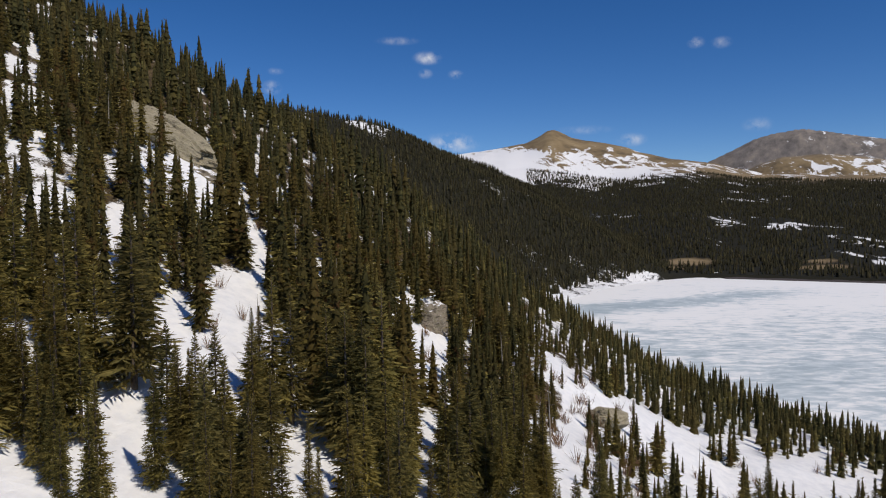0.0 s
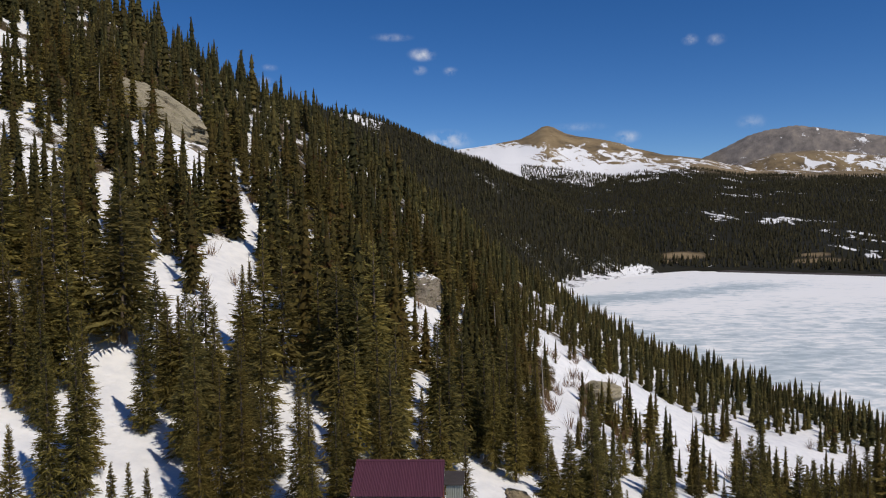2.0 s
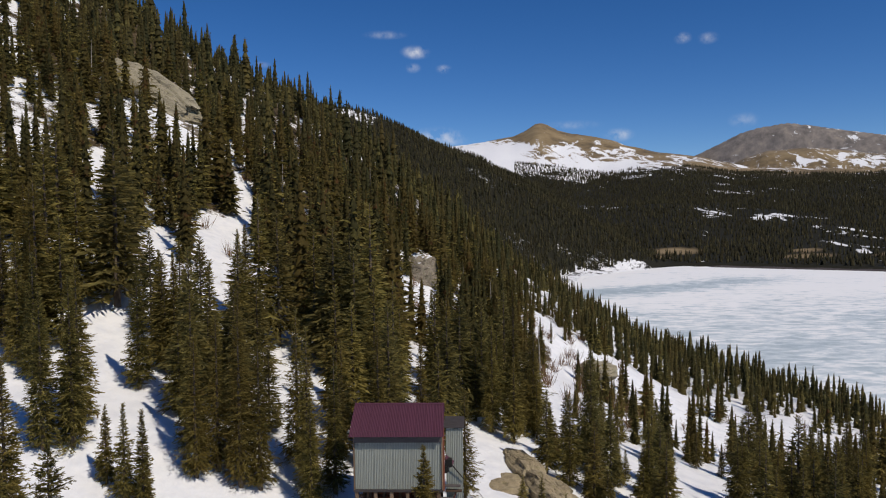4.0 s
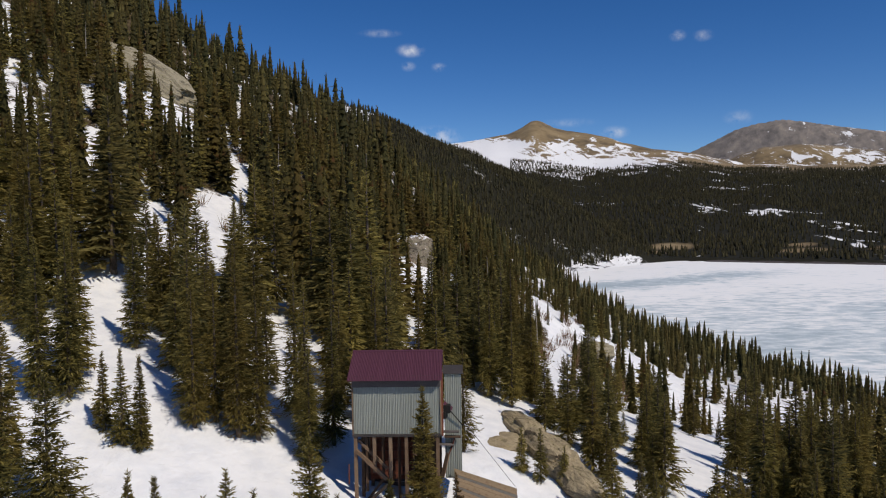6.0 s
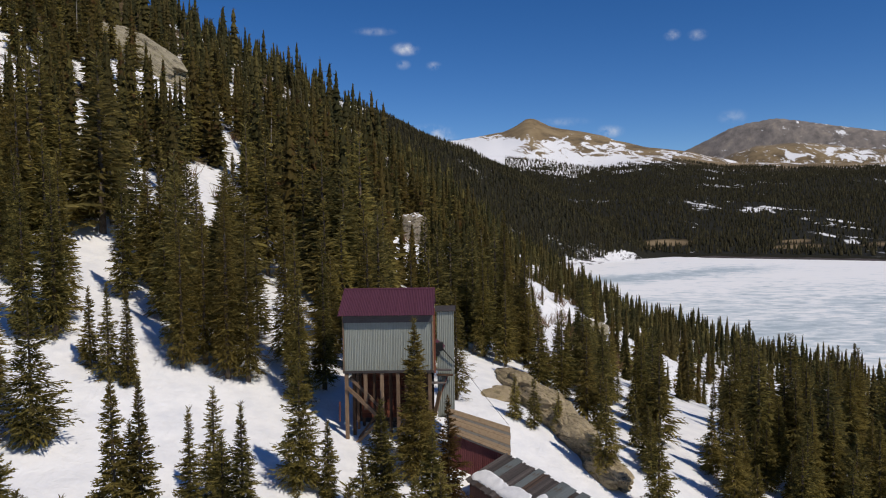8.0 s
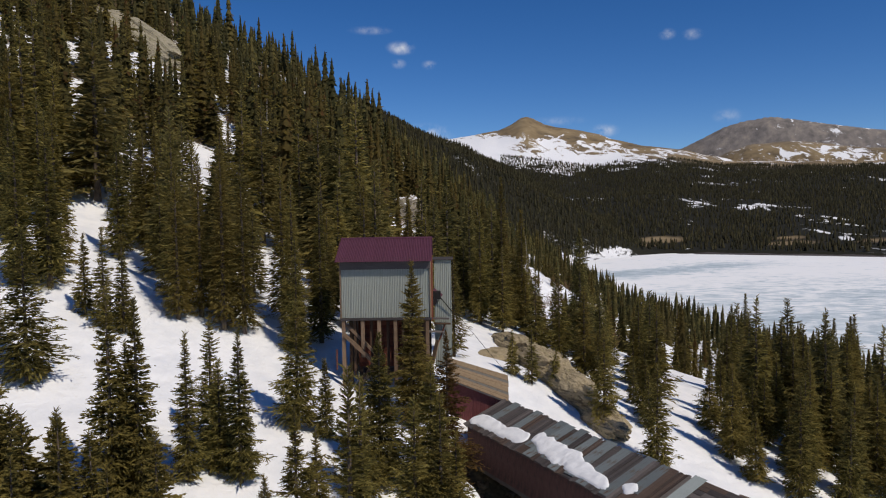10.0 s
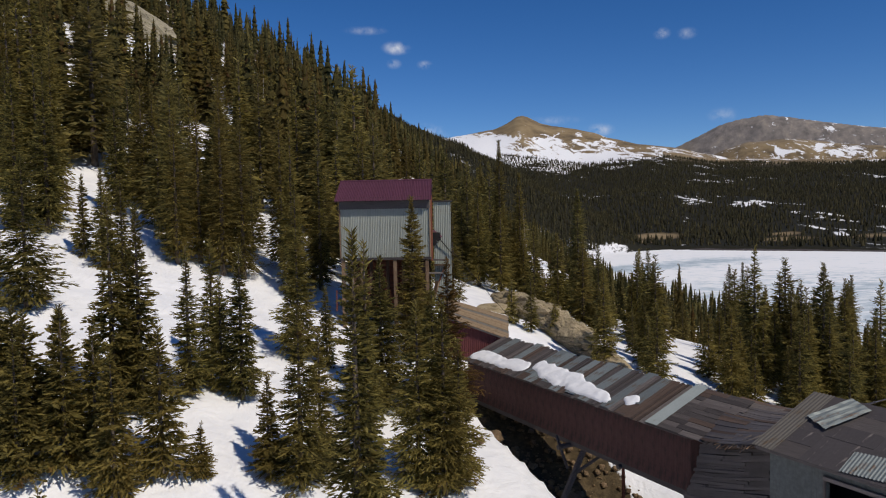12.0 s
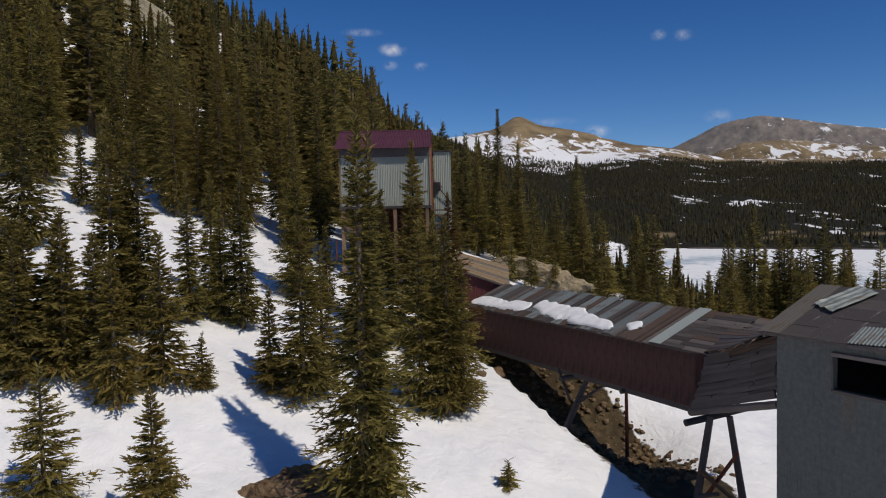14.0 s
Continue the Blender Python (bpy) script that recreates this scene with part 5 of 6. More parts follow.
# ---- the sagging boarded passage ----
def passage():
    hall = tagged(new("boarded_passage"), "dark weathered board passage with sagging plank roof", "passage")
    base = Vector((10.4, 28.1, 46.6))
    hall.matrix_basis = Matrix.Translation(base)
    f1, f2, b1, b2 = (Vector(p) - base for p in ((10.58, 27.62, 48.92), (10.02, 21.25, 50.80), (13.1, 29.3, 50.13), (17.4, 26.2, 50.75)))

    def roof(u, v):
        p = f1.lerp(f2, u).lerp(b1.lerp(b2, u), v)
        p.z -= math.sin(math.pi * u) * (0.05 + 0.5 * v) + 0.03 * math.sin(9 * v + 4 * u)
        return p

    rows, r = 21, random.Random(4)
    for k in range(rows):
        cuts = [0.0, r.uniform(0.28, 0.45), r.uniform(0.6, 0.78), 1.0]
        for a, b in zip(cuts, cuts[1:]):
            v0, v1, lift = k / rows, (k + 0.97) / rows, r.uniform(0, 0.03)
            verts, faces, seg = [], [], 5
            for s in range(seg + 1):
                u = a + (b - a) * s / seg * 0.995
                for v in (v0, v1):
                    p = roof(u, v)
                    verts += [p + Vector((0, 0, lift)), p + Vector((0, 0, lift - 0.035))]
            for s in range(seg):
                i = s * 4
                faces += [(i, i + 2, i + 6, i + 4), (i + 1, i + 5, i + 7, i + 3), (i, i + 4, i + 5, i + 1), (i + 2, i + 3, i + 7, i + 6)]
            faces += [(0, 1, 3, 2), (seg * 4, seg * 4 + 2, seg * 4 + 3, seg * 4 + 1)]
            child("roof_board", mesh_from("roof_board", verts, faces, OLD_BOARD if r.random() < 0.1 else ROOF_BROWN if r.random() < 0.35 * (1 - a) else WALL_BOARD), hall)
    # ragged wall boards under the near eave
    n = 17
    lo1, lo2 = Vector((10.3, 28.1, 46.64)) - base, Vector((10.9, 22.6, 48.58)) - base
    hi1, hi2 = f1 + Vector((0.08, -0.05, -0.06)), Vector((10.9, 22.6, 50.42)) - base
    for k in range(n):
        cuts = [r.uniform(-0.012, 0.03), r.uniform(0.25, 0.8), 1.0]
        for a, b in zip(cuts, cuts[1:]):
            out, tip = r.uniform(-0.03, 0.03), r.uniform(-0.03, 0.03)
            verts = []
            for t in ((k + 0.01 + r.uniform(0, 0.05)) / n, (k + 1.04) / n):
                for u in (a, b - 0.004):
                    p = lo1.lerp(hi1, t).lerp(lo2.lerp(hi2, t), u) + Vector((out + tip * u, 0, -0.10 * math.sin(math.pi * u)))
                    verts += [p, p + Vector((0.04, 0, 0))]
            faces = [(0, 2, 6, 4), (1, 5, 7, 3), (0, 4, 5, 1), (2, 3, 7, 6), (4, 6, 7, 5), (0, 1, 3, 2)]
            child("wall_board", mesh_from("wall_board", verts, faces, ROOF_BROWN if k > 14 and a > 0.2 else WALL_BOARD), hall)
    bm = bmesh.new()
    quad = [bm.verts.new(p) for p in (lo1 + Vector((0.12, 0, 0)), lo2 + Vector((0.12, 0, 0)), hi2 + Vector((0.12, 0, 0.2)), hi1 + Vector((0.12, 0, 0)))]
    bm.faces.new(quad)
    bmesh.ops.solidify(bm, geom=bm.faces[:], thickness=0.03)
    part("tar_paper", bm, TARPAPER, hall)
    for k in range(7):
        u = 0.15 + 0.13 * k
        p = roof(u, 0.0)
        beam("rafter_end", p + Vector((-0.05, 0, -0.09)), p + Vector((0.9, 0.3, 0.16)), 0.09, OLD_BOARD, hall)
    for k in range(9):
        u = 0.35 + 0.06 * k
        p = roof(u, 0.0)
        beam("splinter", p + Vector((0.02, 0, -0.02)), p + Vector((-0.1 - 0.1 * r.random(), -0.15 + 0.3 * r.random(), -0.22 * r.random() - 0.05)), 0.03, TIMBER, hall)
    # floor beams
    beam("floor_log", (0.0, 0.3, -0.28), (0.5, -5.6, 1.58), 0.30, OLD_BOARD, hall, round_log=True, label="barked log beam")
    beam("floor_board", (-0.06, 0.1, 0.0), (0.46, -5.5, 1.9), 0.08, WALL_BOARD, hall, deep=0.26)
    bm = bmesh.new()
    bm.faces.new([bm.verts.new(p) for p in ((0.1, 0, 0.1), (0.6, -5.5, 1.95), (3.4, -4.5, 1.95), (2.6, 1.2, 0.1))])
    bmesh.ops.solidify(bm, geom=bm.faces[:], thickness=0.1)
    part("floor_deck", bm, DARK_BOARD, hall)
    return hall


passage()


def bent(posts, braces, cap, label):
    """A trestle: leaning posts with braces and a cap log."""
    ob = tagged(new("trestle_bent"), label, "trestle", "bents under the gallery")
    o = Vector(posts[0][0])
    ob.matrix_basis = Matrix.Translation(o)
    for a, b, d, mat in posts:
        beam("post", Vector(a) - o, Vector(b) - o, d, mat, ob, round_log=True)
    for a, b, d, mat in braces:
        beam("brace", Vector(a) - o, Vector(b) - o, d, mat, ob, round_log=True)
    for a, b, d, mat in cap:
        beam("cap", Vector(a) - o, Vector(b) - o, d, mat, ob, round_log=True)
    return ob


bent([((9.75, 26.6, 42.6), (10.55, 26.9, 46.55), 0.30, OLD_BOARD), ((11.75, 26.4, 42.4), (11.35, 27.0, 46.5), 0.28, OLD_BOARD)],
     [((9.95, 26.5, 44.6), (11.75, 26.4, 43.0), 0.17, BROWN_BOARD), ((9.9, 26.6, 43.1), (11.5, 26.6, 45.2), 0.16, RED_TIMBER), ((9.85, 26.55, 43.6), (10.7, 26.5, 43.65), 0.16, OLD_BOARD)],
     [((9.55, 26.9, 46.33), (12.4, 27.3, 46.75), 0.26, DARK_BOARD)], "weathered log trestle with crossed braces in snow")
bent([((5.95, 33.6, 43.2), (7.75, 34.6, 46.5), 0.32, OLD_BOARD)],
     [((7.1, 34.1, 45.3), (8.5, 33.7, 46.4), 0.15, OLD_BOARD), ((6.6, 36.2, 46.5), (6.9, 35.0, 45.2), 0.16, DARK_BOARD)],
     [((6.4, 34.9, 46.32), (9.6, 36.4, 46.3), 0.24, DARK_BOARD)], "leaning weathered log prop with side braces")
bent([((8.85, 32.0, 43.3), (8.80, 31.9, 46.5), 0.17, RED_TIMBER)],
     [], [((8.5, 31.75, 46.38), (11.1, 33.0, 46.38), 0.2, DARK_BOARD)], "slim red-brown timber post on rubble")


# ---- the grey building ----
def grey_building():
    house = tagged(new("mill_building"), "grey panelled mill building with patched gable roof and dark window", "building")
    house.matrix_basis = frame_at(10.06, 21.02, 42.0, *CHUTE)
    L, D, eave, ridge = 11.0, 5.4, 8.88, 9.98
    x0, x1, z0, z1 = 1.80, 3.55, 7.44, 8.40
    for sx, sz, cx, cz in ((x0, eave, x0 / 2, eave / 2), (L - x1, eave, (L + x1) / 2, eave / 2), (x1 - x0, z0, (x0 + x1) / 2, z0 / 2), (x1 - x0, eave - z1, (x0 + x1) / 2, (eave + z1) / 2)):
        part("wall_panel", box_bm((sx, 0.16, sz), (cx, 0.08, cz)), GREY_WALL, house)
    part("wall", box_bm((L, 0.16, eave), (L / 2, D - 0.08, eave / 2)), GREY_WALL, house)
    for x in (0.08, L - 0.08):
        bm = bmesh.new()
        vs = [bm.verts.new(p) for p in ((x, 0.163, 0), (x, D - 0.163, 0), (x, D - 0.163, eave), (x, D / 2, ridge), (x, 0.163, eave))]
        bm.faces.new(vs)
        bmesh.ops.solidify(bm, geom=bm.faces[:], thickness=0.14)
        part("gable_wall", bm, GREY_WALL, house)
    part("floor", box_bm((L - 0.4, D - 0.4, 0.1), (L / 2, D / 2, 6.2)), DARK_BOARD, house)
    # window frame
    window = new("window")
    window.parent = house
    for a, b, t in (((x0 - 0.05, -0.03, z1 + 0.04), (x1 + 0.05, -0.03, z1 + 0.04), 0.11), ((x0 - 0.05, -0.03, z0 - 0.03), (x1 + 0.05, -0.03, z0 - 0.03), 0.08)):
        beam("frame_rail", a, b, t, OLD_BOARD, window)
    for x in (x0 - 0.02, x1 + 0.02):
        beam("frame_post", (x, -0.03, z0), (x, -0.03, z1), 0.07, OLD_BOARD, window)
    # roof skins
    over = 0.26
    drop = (ridge - eave) * over / (D / 2)
    run = D / 2 + over
    slope, length = math.atan2(ridge - eave + drop, run), math.hypot(ridge - eave + drop, run)

    def lay(x, up, lift, turn=0.0):
        return Matrix.Translation((x, -over, eave - drop + 0.03)) @ Matrix.Rotation(slope - math.pi / 2, 4, "X") @ Matrix.Translation((0, -lift, up)) @ Matrix.Rotation(radians(turn), 4, "Y")

    r = random.Random(9)
    rows = 5
    for k in range(8):
        for row in range(rows):
            h = length / rows
            me = box_mesh("roof_panel", (1.45, 0.022, h + 0.02), TARPAPER if (k + 2 * row) % 7 else DARK_BOARD, 0.004, k * 7 + row, 0.006)
            piece("roof_panel", me, house, lay(-0.3 + 1.44 * (k + 0.5), (row + 0.5) * h, 0.012 + 0.006 * ((k + row) % 2)))
    for k in range(8):
        me = box_mesh("roof_panel", (1.45, 0.022, length), TARPAPER, 0.004, 60 + k, 0.006)
        m = Matrix.Translation((0, D + over, eave - drop + 0.03)) @ Matrix.Rotation(math.pi / 2 - slope, 4, "X")
        piece("roof_panel", me, house, m @ Matrix.Translation((-0.3 + 1.44 * (k + 0.5), 0, length / 2)))
    piece("roof_sheet", corrugated("roof_sheet", 0.72, length + 0.02, TAN_SHEET, 0.12, 0.014), house, lay(-0.42, -0.02, 0.05), "tan rusted edge sheet")
    bm = bmesh.new()
    bmesh.ops.create_grid(bm, x_segments=26, y_segments=8, size=0.5)
    for v in bm.verts:
        v.co = Vector((v.co.x * 0.95, 0.02 * math.sin(v.co.x * 70) + 0.05 * noise.noise(v.co * 4) - 0.02, v.co.y * 1.5))
    crumpled = part("loose_sheet", bm, GALVANISED, house, "crumpled galvanised roofing sheet")
    crumpled.matrix_basis = lay(0.95, length - 0.85, 0.09, 24)
    piece("roof_sheet", corrugated("roof_sheet", 1.5, 0.95, GALVANISED, 0.1, 0.02), house, lay(2.35, 0.0, 0.06, -6), "pale corrugated patch sheet")
    for k in range(12):
        x = 0.35 + k * 0.92
        beam("rafter_tail", (x, -over + 0.05, eave - drop - 0.06), (x, 0.0, eave - 0.04), 0.09, OLD_BOARD, house)
    beam("eave_board", (-0.3, -over + 0.01, eave - drop), (L, -over + 0.01, eave - drop), 0.03, OLD_BOARD, house, deep=0.09)
    beam("verge_board", (-0.33, -over, eave - drop - 0.02), (-0.33, D / 2, ridge - 0.02), 0.04, OLD_BOARD, house, deep=0.1)
    return house


grey_building()


# ---- rocks ----
def rock(name, seed, at, size, material, label, turn=0.0, flat=0.75, rough=0.35, detail=4, tilt=0.0):
    ob = tagged(new(name, rock_mesh(name, seed, size, material, detail, rough, flat)), label, "rock")
    ob.matrix_basis = pose(*at, 0, tilt, turn)
    return ob


for k, (x, y, long, wide, tall) in enumerate(((8.8, 67.5, 4.2, 1.5, 1.7), (10.0, 62.0, 4.4, 1.7, 2.1), (11.4, 56.8, 4.4, 1.6, 2.1), (12.9, 51.6, 3.2, 1.2, 1.4))):
    rock("granite_knoll", 60 + k, (x, y, float(ground_z(x, y)) + 0.1), (long, wide, tall), GRANITE_WARM, "rounded lichen-stained granite rib rising from snow", -77 + 6 * (k % 2), 0.85, 0.15, 5)
rock("granite_boulder", 5, (5.9, 63.5, 49.0), (3.4, 2.4, 1.2), GRANITE_WARM, "low grey granite slab half under snow", 15)
rock("brown_boulder", 7, (-4.3, 22.6, 45.5), (2.1, 1.1, 1.15), BROWN_ROCK, "broken reddish-brown boulder beside the snow", 10, 0.9, 0.4, 5)
rock("granite_cliff", 11, (-69.5, 178.0, 105.6), (17.5, 7.0, 6.4), GRANITE, "smooth grey-tan granite slab on the mountainside", -23, 0.8, 0.16, 5, 29)
rock("granite_cliff", 13, (-57.0, 168.5, 92.5), (9, 4.5, 4.5), GRANITE_SNOWY, "granite ledges with snow below the slab", -15, 0.85, 0.3, 5, 20)
rock("granite_cliff", 17, (-2.6, 151.5, 59.5), (5.2, 4.2, 6.6), GRANITE_SNOWY, "steep striped granite outcrop in the forest", 0, 0.9, 0.3, 5)
rock("granite_cliff", 19, (-23.0, 150.0, 68.5), (4.2, 3.0, 3.5), GRANITE, "brownish granite outcrop in the forest", 30)
rock("granite_boulder", 23, (14.0, 118.0, 46.5), (4.0, 3.0, 2.0), GRANITE, "grey granite slab between spruces", 0)
rock("granite_boulder", 29, (35.0, 150.0, 40.5), (4.0, 3.0, 3.0), GRANITE, "grey granite block between spruces", 0)
for k, (x, y, s) in enumerate(((8.6, 34.6, 0.45), (9.3, 34.0, 0.35), (8.0, 35.5, 0.5), (7.2, 36.4, 0.6), (9.9, 33.0, 0.32), (10.6, 31.4, 0.3), (8.2, 33.6, 0.3), (3.6, 37.8, 0.45), (2.6, 36.0, 0.28))):
    rock("stone", 40 + k, (x, y, float(ground_z(x, y)) + 0.12 * s), (s, s * 0.8, s * 0.8), BROWN_ROCK, "rough brown rubble stone in the cutting", 40 * k, 0.75, 0.35, 3)
rng = np.random.default_rng(31)
N = 900
along, over = rng.uniform(0.5, 17, N), rng.uniform(-1.4, 4.2, N)
sx, sy = 2.7 + 0.428 * along + 0.904 * over, 44.45 - 0.904 * along + 0.428 * over
size = 0.035 + 0.17 * rng.random(N) ** 2.6
cube = np.array([(-1, -1, -0.5), (1, -0.8, -0.6), (0.9, 1, -0.5), (-0.8, 1, -0.6), (-0.6, -0.7, 0.6), (0.7, -0.5, 0.5), (0.6, 0.7, 0.7), (-0.7, 0.6, 0.5)])
ctri = np.array([(0, 2, 1), (0, 3, 2), (4, 5, 6), (4, 6, 7), (0, 1, 5), (0, 5, 4), (1, 2, 6), (1, 6, 5), (2, 3, 7), (2, 7, 6), (3, 0, 4), (3, 4, 7)])
jit = cube[None] * (0.7 + 0.6 * rng.random((N, 8, 1))) * size[:, None, None]
a = rng.random(N)[:, None] * 6.28
jx, jy = jit[:, :, 0] * np.cos(a) - jit[:, :, 1] * np.sin(a), jit[:, :, 0] * np.sin(a) + jit[:, :, 1] * np.cos(a)
rv = np.stack([jx + sx[:, None], jy + sy[:, None], jit[:, :, 2] + ground_z(sx, sy)[:, None] + 0.3 * size[:, None]], -1).reshape(-1, 3)
rt = (ctri[None] + np.arange(N)[:, None, None] * 8).reshape(-1, 3)
tagged(new("rubble", mesh_tris("rubble", rv, rt, BROWN_ROCK)), "brown rock rubble in the cutting under the gallery", "rubble", kind="stuff")


# ---- trees round the mine ----
rng = np.random.default_rng(77)


def placed_tree(x, y, tall, wide, needles=NEEDLES, label="tall olive-green spruce tree standing in snow", group="spruces round the mine", gaps=0.14, low=0.04, whorls=None, sprigs=10, fat=1.0, twigs=4):
    whorls = whorls or int(18 + tall * 2.7)
    tree = tree_thing(rng, tall, wide * (1.05 if twigs else 1.1), whorls, 5 if twigs else 6, sprigs, needles, label, group, fat, gaps, low, 0.30, twigs)
    tree.matrix_basis = Matrix.Translation((x, y, float(ground_z(x, y)) - 0.1)) @ Matrix.Rotation(rng.random() * 6.28, 4, "Z")
    return tree


# in front of the tower and along the gallery
placed_tree(-2.4, 21.2, 13.2, 1.65, gaps=0.25, sprigs=12)
placed_tree(-2.1, 21.6, 12.9, 1.0, gaps=0.3, label="spruce tree grown close against a taller one")
placed_tree(-0.55, 30.3, 8.2, 1.5, sprigs=11)
placed_tree(0.55, 30.2, 8.6, 1.35, label="olive spruce tree with some rust-brown needles", sprigs=11)
placed_tree(1.25, 31.0, 6.8, 1.3, sprigs=10)
placed_tree(-0.66, 44.6, 10.4, 1.8, label="tall narrow-topped spruce tree before the mine tower", gaps=0.08, fat=1.2)
placed_tree(0.3, 37.0, 7.4, 1.9, gaps=0.08, fat=1.2)
placed_tree(-7.2, 40.5, 7.4, 1.6, gaps=0.08, fat=1.2)
placed_tree(-5.6, 40.3, 4.6, 0.9)
placed_tree(-2.4, 37.5, 8.0, 2.0, gaps=0.08, fat=1.2)
placed_tree(1.2, 38.6, 8.6, 1.5, NEEDLES_DRY, "spruce tree with rust-brown drying needles")
placed_tree(-3.2, 35.0, 6.6, 1.2)
# on the open snow
placed_tree(-8.84, 27.3, 2.2, 0.62, label="young spruce tree on open snow", whorls=20, fat=0.75, gaps=0.1)
placed_tree(2.5, 25.8, 1.1, 0.5, label="spruce sapling poking from the snow", whorls=9, fat=0.7, gaps=0.2)
placed_tree(-11.1, 20.0, 4.1, 1.15, label="young spruce tree with upright leader", whorls=20, sprigs=13, gaps=0.12, fat=0.9)
placed_tree(-7.77, 19.0, 4.4, 1.2, label="young bushy spruce tree on the snow", whorls=26, sprigs=12, gaps=0.08, fat=0.9)
placed_tree(-5.2, 28.1, 7.4, 1.4)
placed_tree(-6.5, 28.3, 4.2, 0.95)
placed_tree(-4.6, 29.5, 6.0, 1.1)
placed_tree(-11.1, 33.4, 7.1, 1.0)
placed_tree(-10.9, 36.6, 6.8, 1.2)
placed_tree(-10.0, 34.8, 5.6, 1.2)
placed_tree(-8.9, 34.3, 7.5, 1.3, label="olive spruce tree with some rust-brown needles")
for x, y, tall, wide in (
    (-13.3, 30.4, 9.4, 1.5), (-12.4, 31.0, 9.1, 1.5), (-13.0, 31.4, 7.0, 1.2), (-13.4, 26.3, 6.2, 1.5), (-11.3, 25.4, 5.4, 1.4), (-10.2, 27.0, 5.8, 1.4),
    (-15.4, 27.6, 4.9, 1.4), (-14.4, 28.2, 5.0, 1.4), (-16.0, 26.2, 4.8, 1.5), (-12.6, 27.0, 5.2, 1.4), (-17.8, 29.5, 4.4, 1.4), (-18.6, 31.0, 4.6, 1.4), (-14.6, 25.4, 5.0, 1.4), (-16.6, 29.0, 4.2, 1.3), (-17.4, 27.2, 4.8, 1.5), (-21.2, 38.8, 8.4, 2.0), (-23.6, 37.6, 9.0, 1.8), (-25.2, 41.5, 11.0, 1.9),
    (-37.0, 66.0, 12.0, 1.7), (-39.0, 70.0, 13.0, 1.8), (-36.0, 62.0, 12.0, 1.7), (-42.0, 66.0, 12.5, 1.8), (-41.0, 75.0, 12.0, 1.7), (-45.0, 71.0, 13.0, 1.8),
    (-33.5, 60.0, 11.0, 1.6), (-26.5, 64.0, 11.5, 1.6), (-25.0, 69.0, 12.0, 1.6), (-27.5, 72.0, 11.0, 1.6), (-22.5, 48.5, 5.6, 0.95), (-20.8, 47.4, 6.6, 1.0), (-19.6, 47.5, 6.5, 1.05), (-26.3, 51.6, 12.6, 1.7), (-27.8, 50.4, 11.4, 1.7), (-27.2, 54.5, 13.0, 1.8),
):
    placed_tree(x, y, tall, wide, sprigs=8, twigs=2, fat=1.5)
for x, y, tall, wide in (
    (-17.4, 51.6, 10.6, 1.5), (-16.2, 53.0, 12.0, 1.6), (-14.3, 52.0, 13.2, 1.7), (-12.9, 52.2, 11.6, 1.5), (-15.2, 55.5, 14.0, 1.7), (-18.6, 54.6, 13.5, 1.7),
    (-8.9, 50.8, 8.4, 1.4), (-9.6, 53.6, 12.6, 1.6), (-7.6, 54.0, 11.5, 1.5), (-10.9, 56.5, 13.0, 1.6), (-4.5, 57.5, 13.0, 1.6), (-1.0, 58.5, 12.5, 1.6),
    (2.6, 58.0, 9.0, 1.4), (7.2, 56.5, 3.6, 0.9), (8.6, 55.6, 4.4, 0.9), (10.6, 56.0, 3.4, 0.8), 
    (0.0, 87.4, 12.0, 1.6), (-23.6, 87.0, 11.6, 1.9), (-21.9, 84.0, 13.2, 2.0), (23.2, 74.0, 9.0, 1.7), (9.0, 78.0, 16.8, 1.9), (11.5, 80.0, 14.0, 1.7), (6.5, 77.0, 13.0, 1.7),
):
    placed_tree(x, y, tall, wide, sprigs=9, fat=0.75, twigs=2, gaps=0.12)
for x, y, tall, wide in (
    (27.5, 50.0, 9.0, 1.6), (30.5, 49.0, 9.5, 1.7), (33.5, 51.0, 10.0, 1.7), (36.5, 51.5, 10.0, 1.7), (31.5, 53.5, 9.5, 1.6), (13.0, 50.5, 8.5, 1.6), (15.5, 46.5, 8.0, 1.5), (22.6, 51.0, 8.0, 1.7), (33.4, 56.9, 10.4, 1.7), (25.5, 47.0, 9.0, 1.6), (28.5, 46.2, 8.5, 1.6), (32.0, 46.5, 9.0, 1.7), (35.2, 48.0, 9.5, 1.7), (29.2, 52.4, 9.5, 1.6), (37.8, 54.5, 10.0, 1.7), (34.6, 53.6, 9.0, 1.6), (22.8, 55.5, 5.8, 1.4), (25.0, 58.5, 6.0, 1.4), (24.2, 53.0, 5.8, 1.4), (23.0, 48.2, 5.4, 1.4), (27.0, 55.0, 6.2, 1.5),
    (15.0, 60.0, 5.5, 1.3), (17.5, 55.0, 5.2, 1.3), (20.0, 62.0, 5.6, 1.3), (29.5, 58.0, 8.0, 1.6), (31.0, 62.5, 9.0, 1.7), (13.0, 66.5, 5.4, 1.2),
    (32.6, 65.0, 7.2, 1.6), (36.0, 61.0, 11.2, 1.7), (40.5, 66.0, 12.0, 1.9), (45.0, 63.0, 11.0, 1.9), (48.5, 70.0, 12.5, 1.9), (43.0, 58.0, 10.0, 1.8),
):
    placed_tree(x, y, tall * 0.9, wide, NEEDLES, "dark slender spruce tree behind the gallery", sprigs=8, fat=1.25, twigs=2, gaps=0.1, whorls=int(16 + 2.2 * tall))
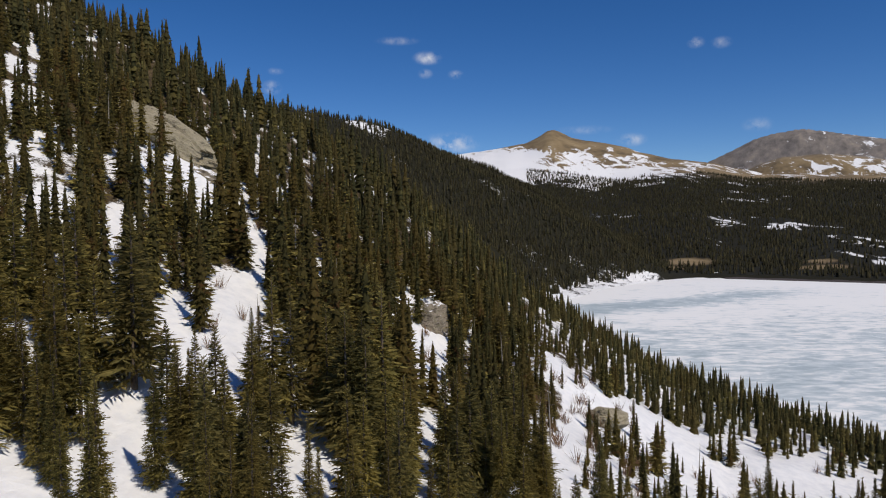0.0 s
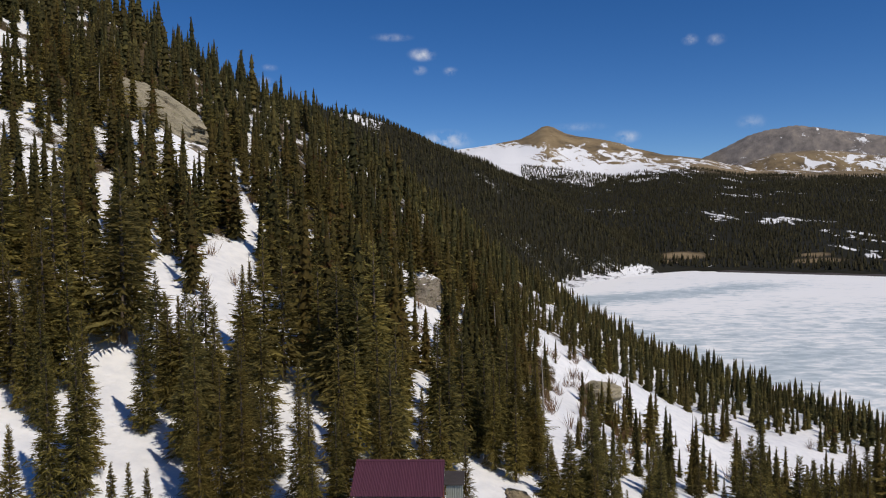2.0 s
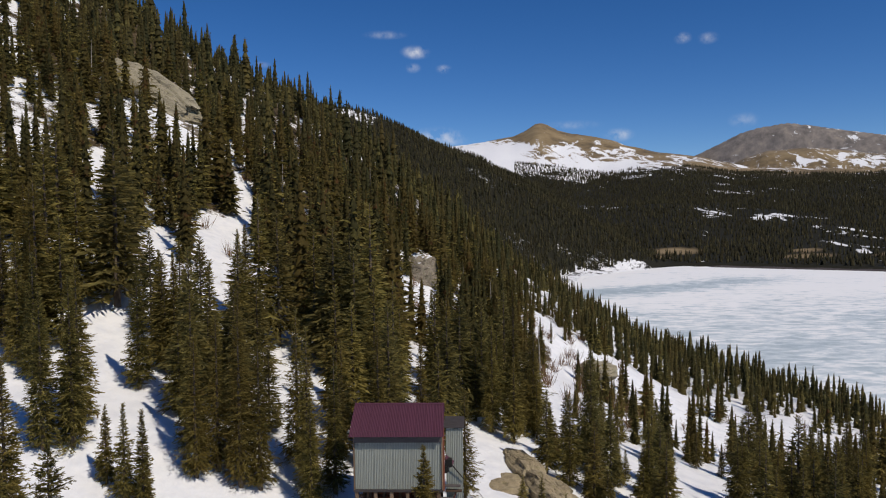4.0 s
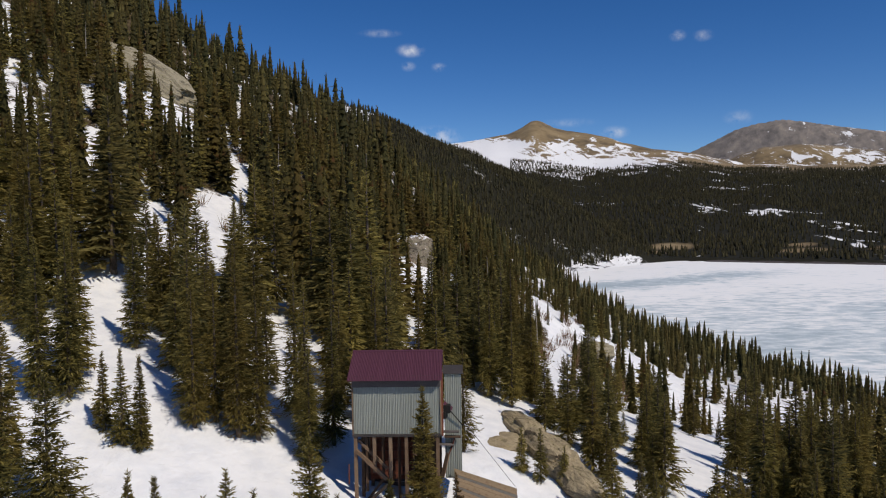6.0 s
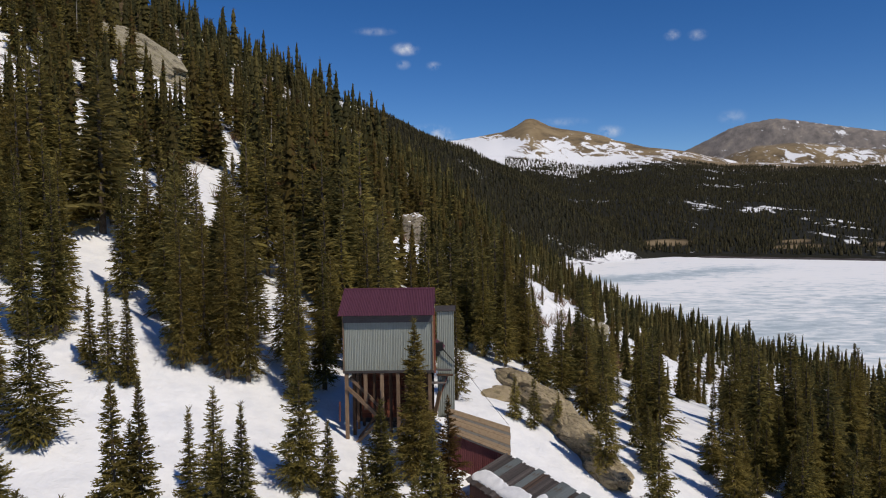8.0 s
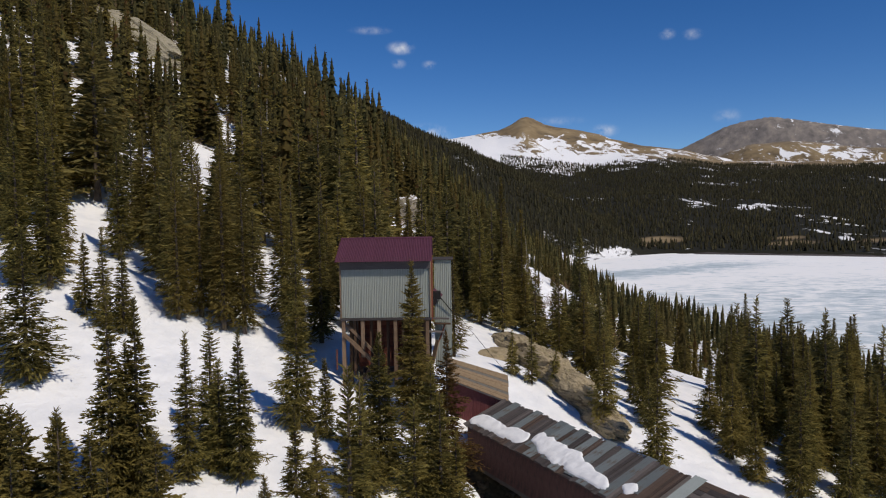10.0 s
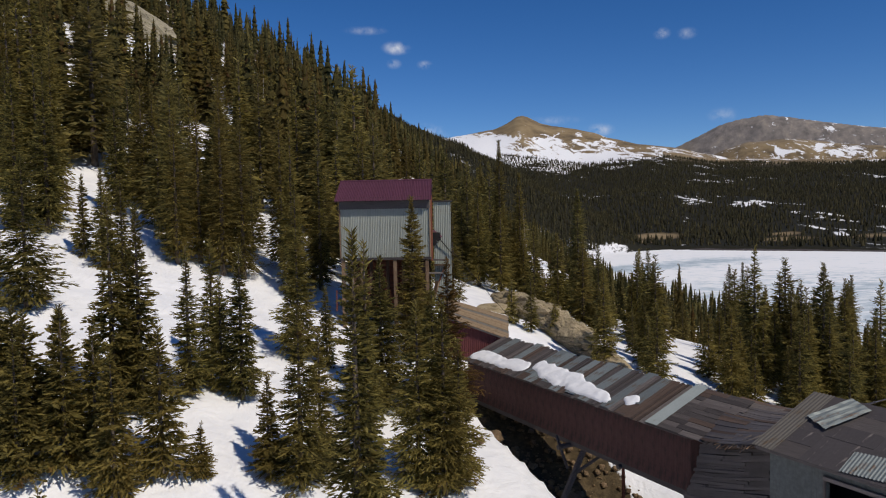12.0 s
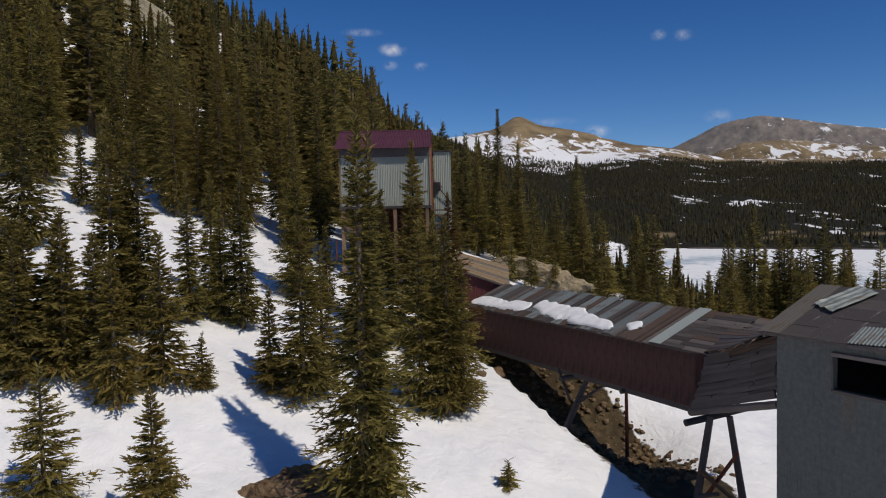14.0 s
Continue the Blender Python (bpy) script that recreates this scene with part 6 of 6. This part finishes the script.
for x, y, tall, wide in (
    (32.8, 73.8, 11.6, 1.9), (44.6, 95.6, 16.5, 2.1), (47.0, 75.2, 15.2, 2.0), (44.4, 81.3, 12.7, 1.9), (40.3, 74.0, 11.0, 1.8), (42.5, 77.0, 10.5, 1.8), (38.0, 76.5, 9.5, 1.7), (59.0, 95.0, 19.0, 2.2),
    (56.7, 95.0, 17.6, 2.0), (50.0, 90.0, 12.5, 1.9), (45.0, 84.0, 12.0, 1.9), (48.5, 80.0, 10.5, 1.8), (53.0, 86.0, 12.0, 1.9),
    (26.5, 83.0, 9.5, 1.8), (20.5, 88.0, 8.0, 1.5), (13.0, 90.0, 9.5, 1.5),
):
    placed_tree(x, y, tall * 0.85, wide, NEEDLES if y < 85 else NEEDLES_DARK, "dark slender spruce tree above the frozen lake", sprigs=8, fat=0.8, twigs=1, gaps=0.12)
placed_tree(16.47, 73.0, 13.4, 2.4, NEEDLES_DARK, "broad dark spruce tree standing clear above the lake", sprigs=10, fat=0.8, twigs=3, gaps=0.06)
placed_tree(20.25, 65.5, 8.5, 1.5, NEEDLES, "spruce tree with rust-brown lower boughs above the lake", sprigs=10, fat=0.8, twigs=3, gaps=0.1)


# ---- dead trunks and willow scrub ----
def snag(x, y, tall):
    ob = tagged(new("dead_tree"), "bare silver-grey dead spruce trunk", "tree", "dead trunks in the forest")
    v, f = trunk_arrays(tall, 0.012 * tall + 0.03, lean=rng.uniform(-0.4, 0.4))
    child("trunk", mesh_tris("trunk", v, f, SNAG, True), ob)
    for k in range(9):
        h, a, reach = tall * rng.uniform(0.35, 0.95), rng.random() * 6.28, rng.uniform(0.3, 0.9)
        foot, tip = np.array([[0, 0, h]]), np.array([[reach * math.cos(a), reach * math.sin(a), h + rng.uniform(-0.2, 0.2)]])
        v, f = blades(foot, tip, np.full(1, 0.025), rng)
        child("branch", mesh_tris("branch", v, f, SNAG), ob)
    ob.matrix_basis = Matrix.Translation((x, y, float(ground_z(x, y)) - 0.2))


for x, y, tall in ((-17.5, 118, 15), (-24, 92, 12), (-36, 84, 13), (-29, 140, 14), (6, 135, 12), (11, 128, 13), (-10, 96, 12),
                   (60, 128, 10), (62, 131, 9), (41, 112, 11), (-70, 150, 13), (-30, 185, 14), (-15, 180, 13), (-84, 190, 13), (2, 96, 11), (16, 104, 12)):
    snag(x, y, tall)

n = 150
wx, wy = rng.uniform(4, 34, n), rng.uniform(100, 165, n)
wx[:50], wy[:50] = rng.uniform(-60, 10, 50), rng.uniform(75, 160, 50)
wx[50:70], wy[50:70] = rng.uniform(30, 90, 20), rng.uniform(120, 175, 20)
stems = 26
base = np.repeat(np.stack([wx, wy, ground_z(wx, wy) - 0.1], 1), stems, 0) + rng.normal(0, 0.35, (n * stems, 3)) * (1, 1, 0)
tip = base + rng.normal(0, 0.8, (n * stems, 3)) * (1, 1, 0.2) + (0, 0, 1) * (1.2 + 2.0 * rng.random((n * stems, 1)))
v, f = blades(base, tip, np.full(n * stems, 0.05), rng)
TWIG = bark_material("willow_twigs", (0.10, 0.055, 0.03), (0.26, 0.16, 0.09))
tagged(new("willow_scrub", mesh_tris("willow_scrub", v, f, TWIG)), "leafless reddish-brown willow scrub on the slope", "shrubs", kind="stuff")

# ---- the embankment across the lake ----
bm = bmesh.new()
rows = []
for k in range(33):
    t = k / 32
    way = 0.40 + 0.62 * t
    d = float(np.interp(way, [0.36, 0.5, 0.65, 1.2], [1108, 1086, 1080, 1062])) - 4
    x, y = d * way / math.hypot(1, way), d / math.hypot(1, way)
    rows.append([bm.verts.new((x + 3 * o, y + 5 * o, z + 0.5 * math.sin(k * 1.7) * (z > 1))) for o, z in ((-2, -1.5), (-0.6, 1.5), (1.2, 1.7), (4, -1.5))])
for a, b in zip(rows, rows[1:]):
    for j in range(3):
        bm.faces.new((a[j], b[j], b[j + 1], a[j + 1]))
bank = part("embankment", bm, DARK_BOARD, None)
tagged(bank, "low dark earth embankment along the far shore", "embankment", kind="structure")
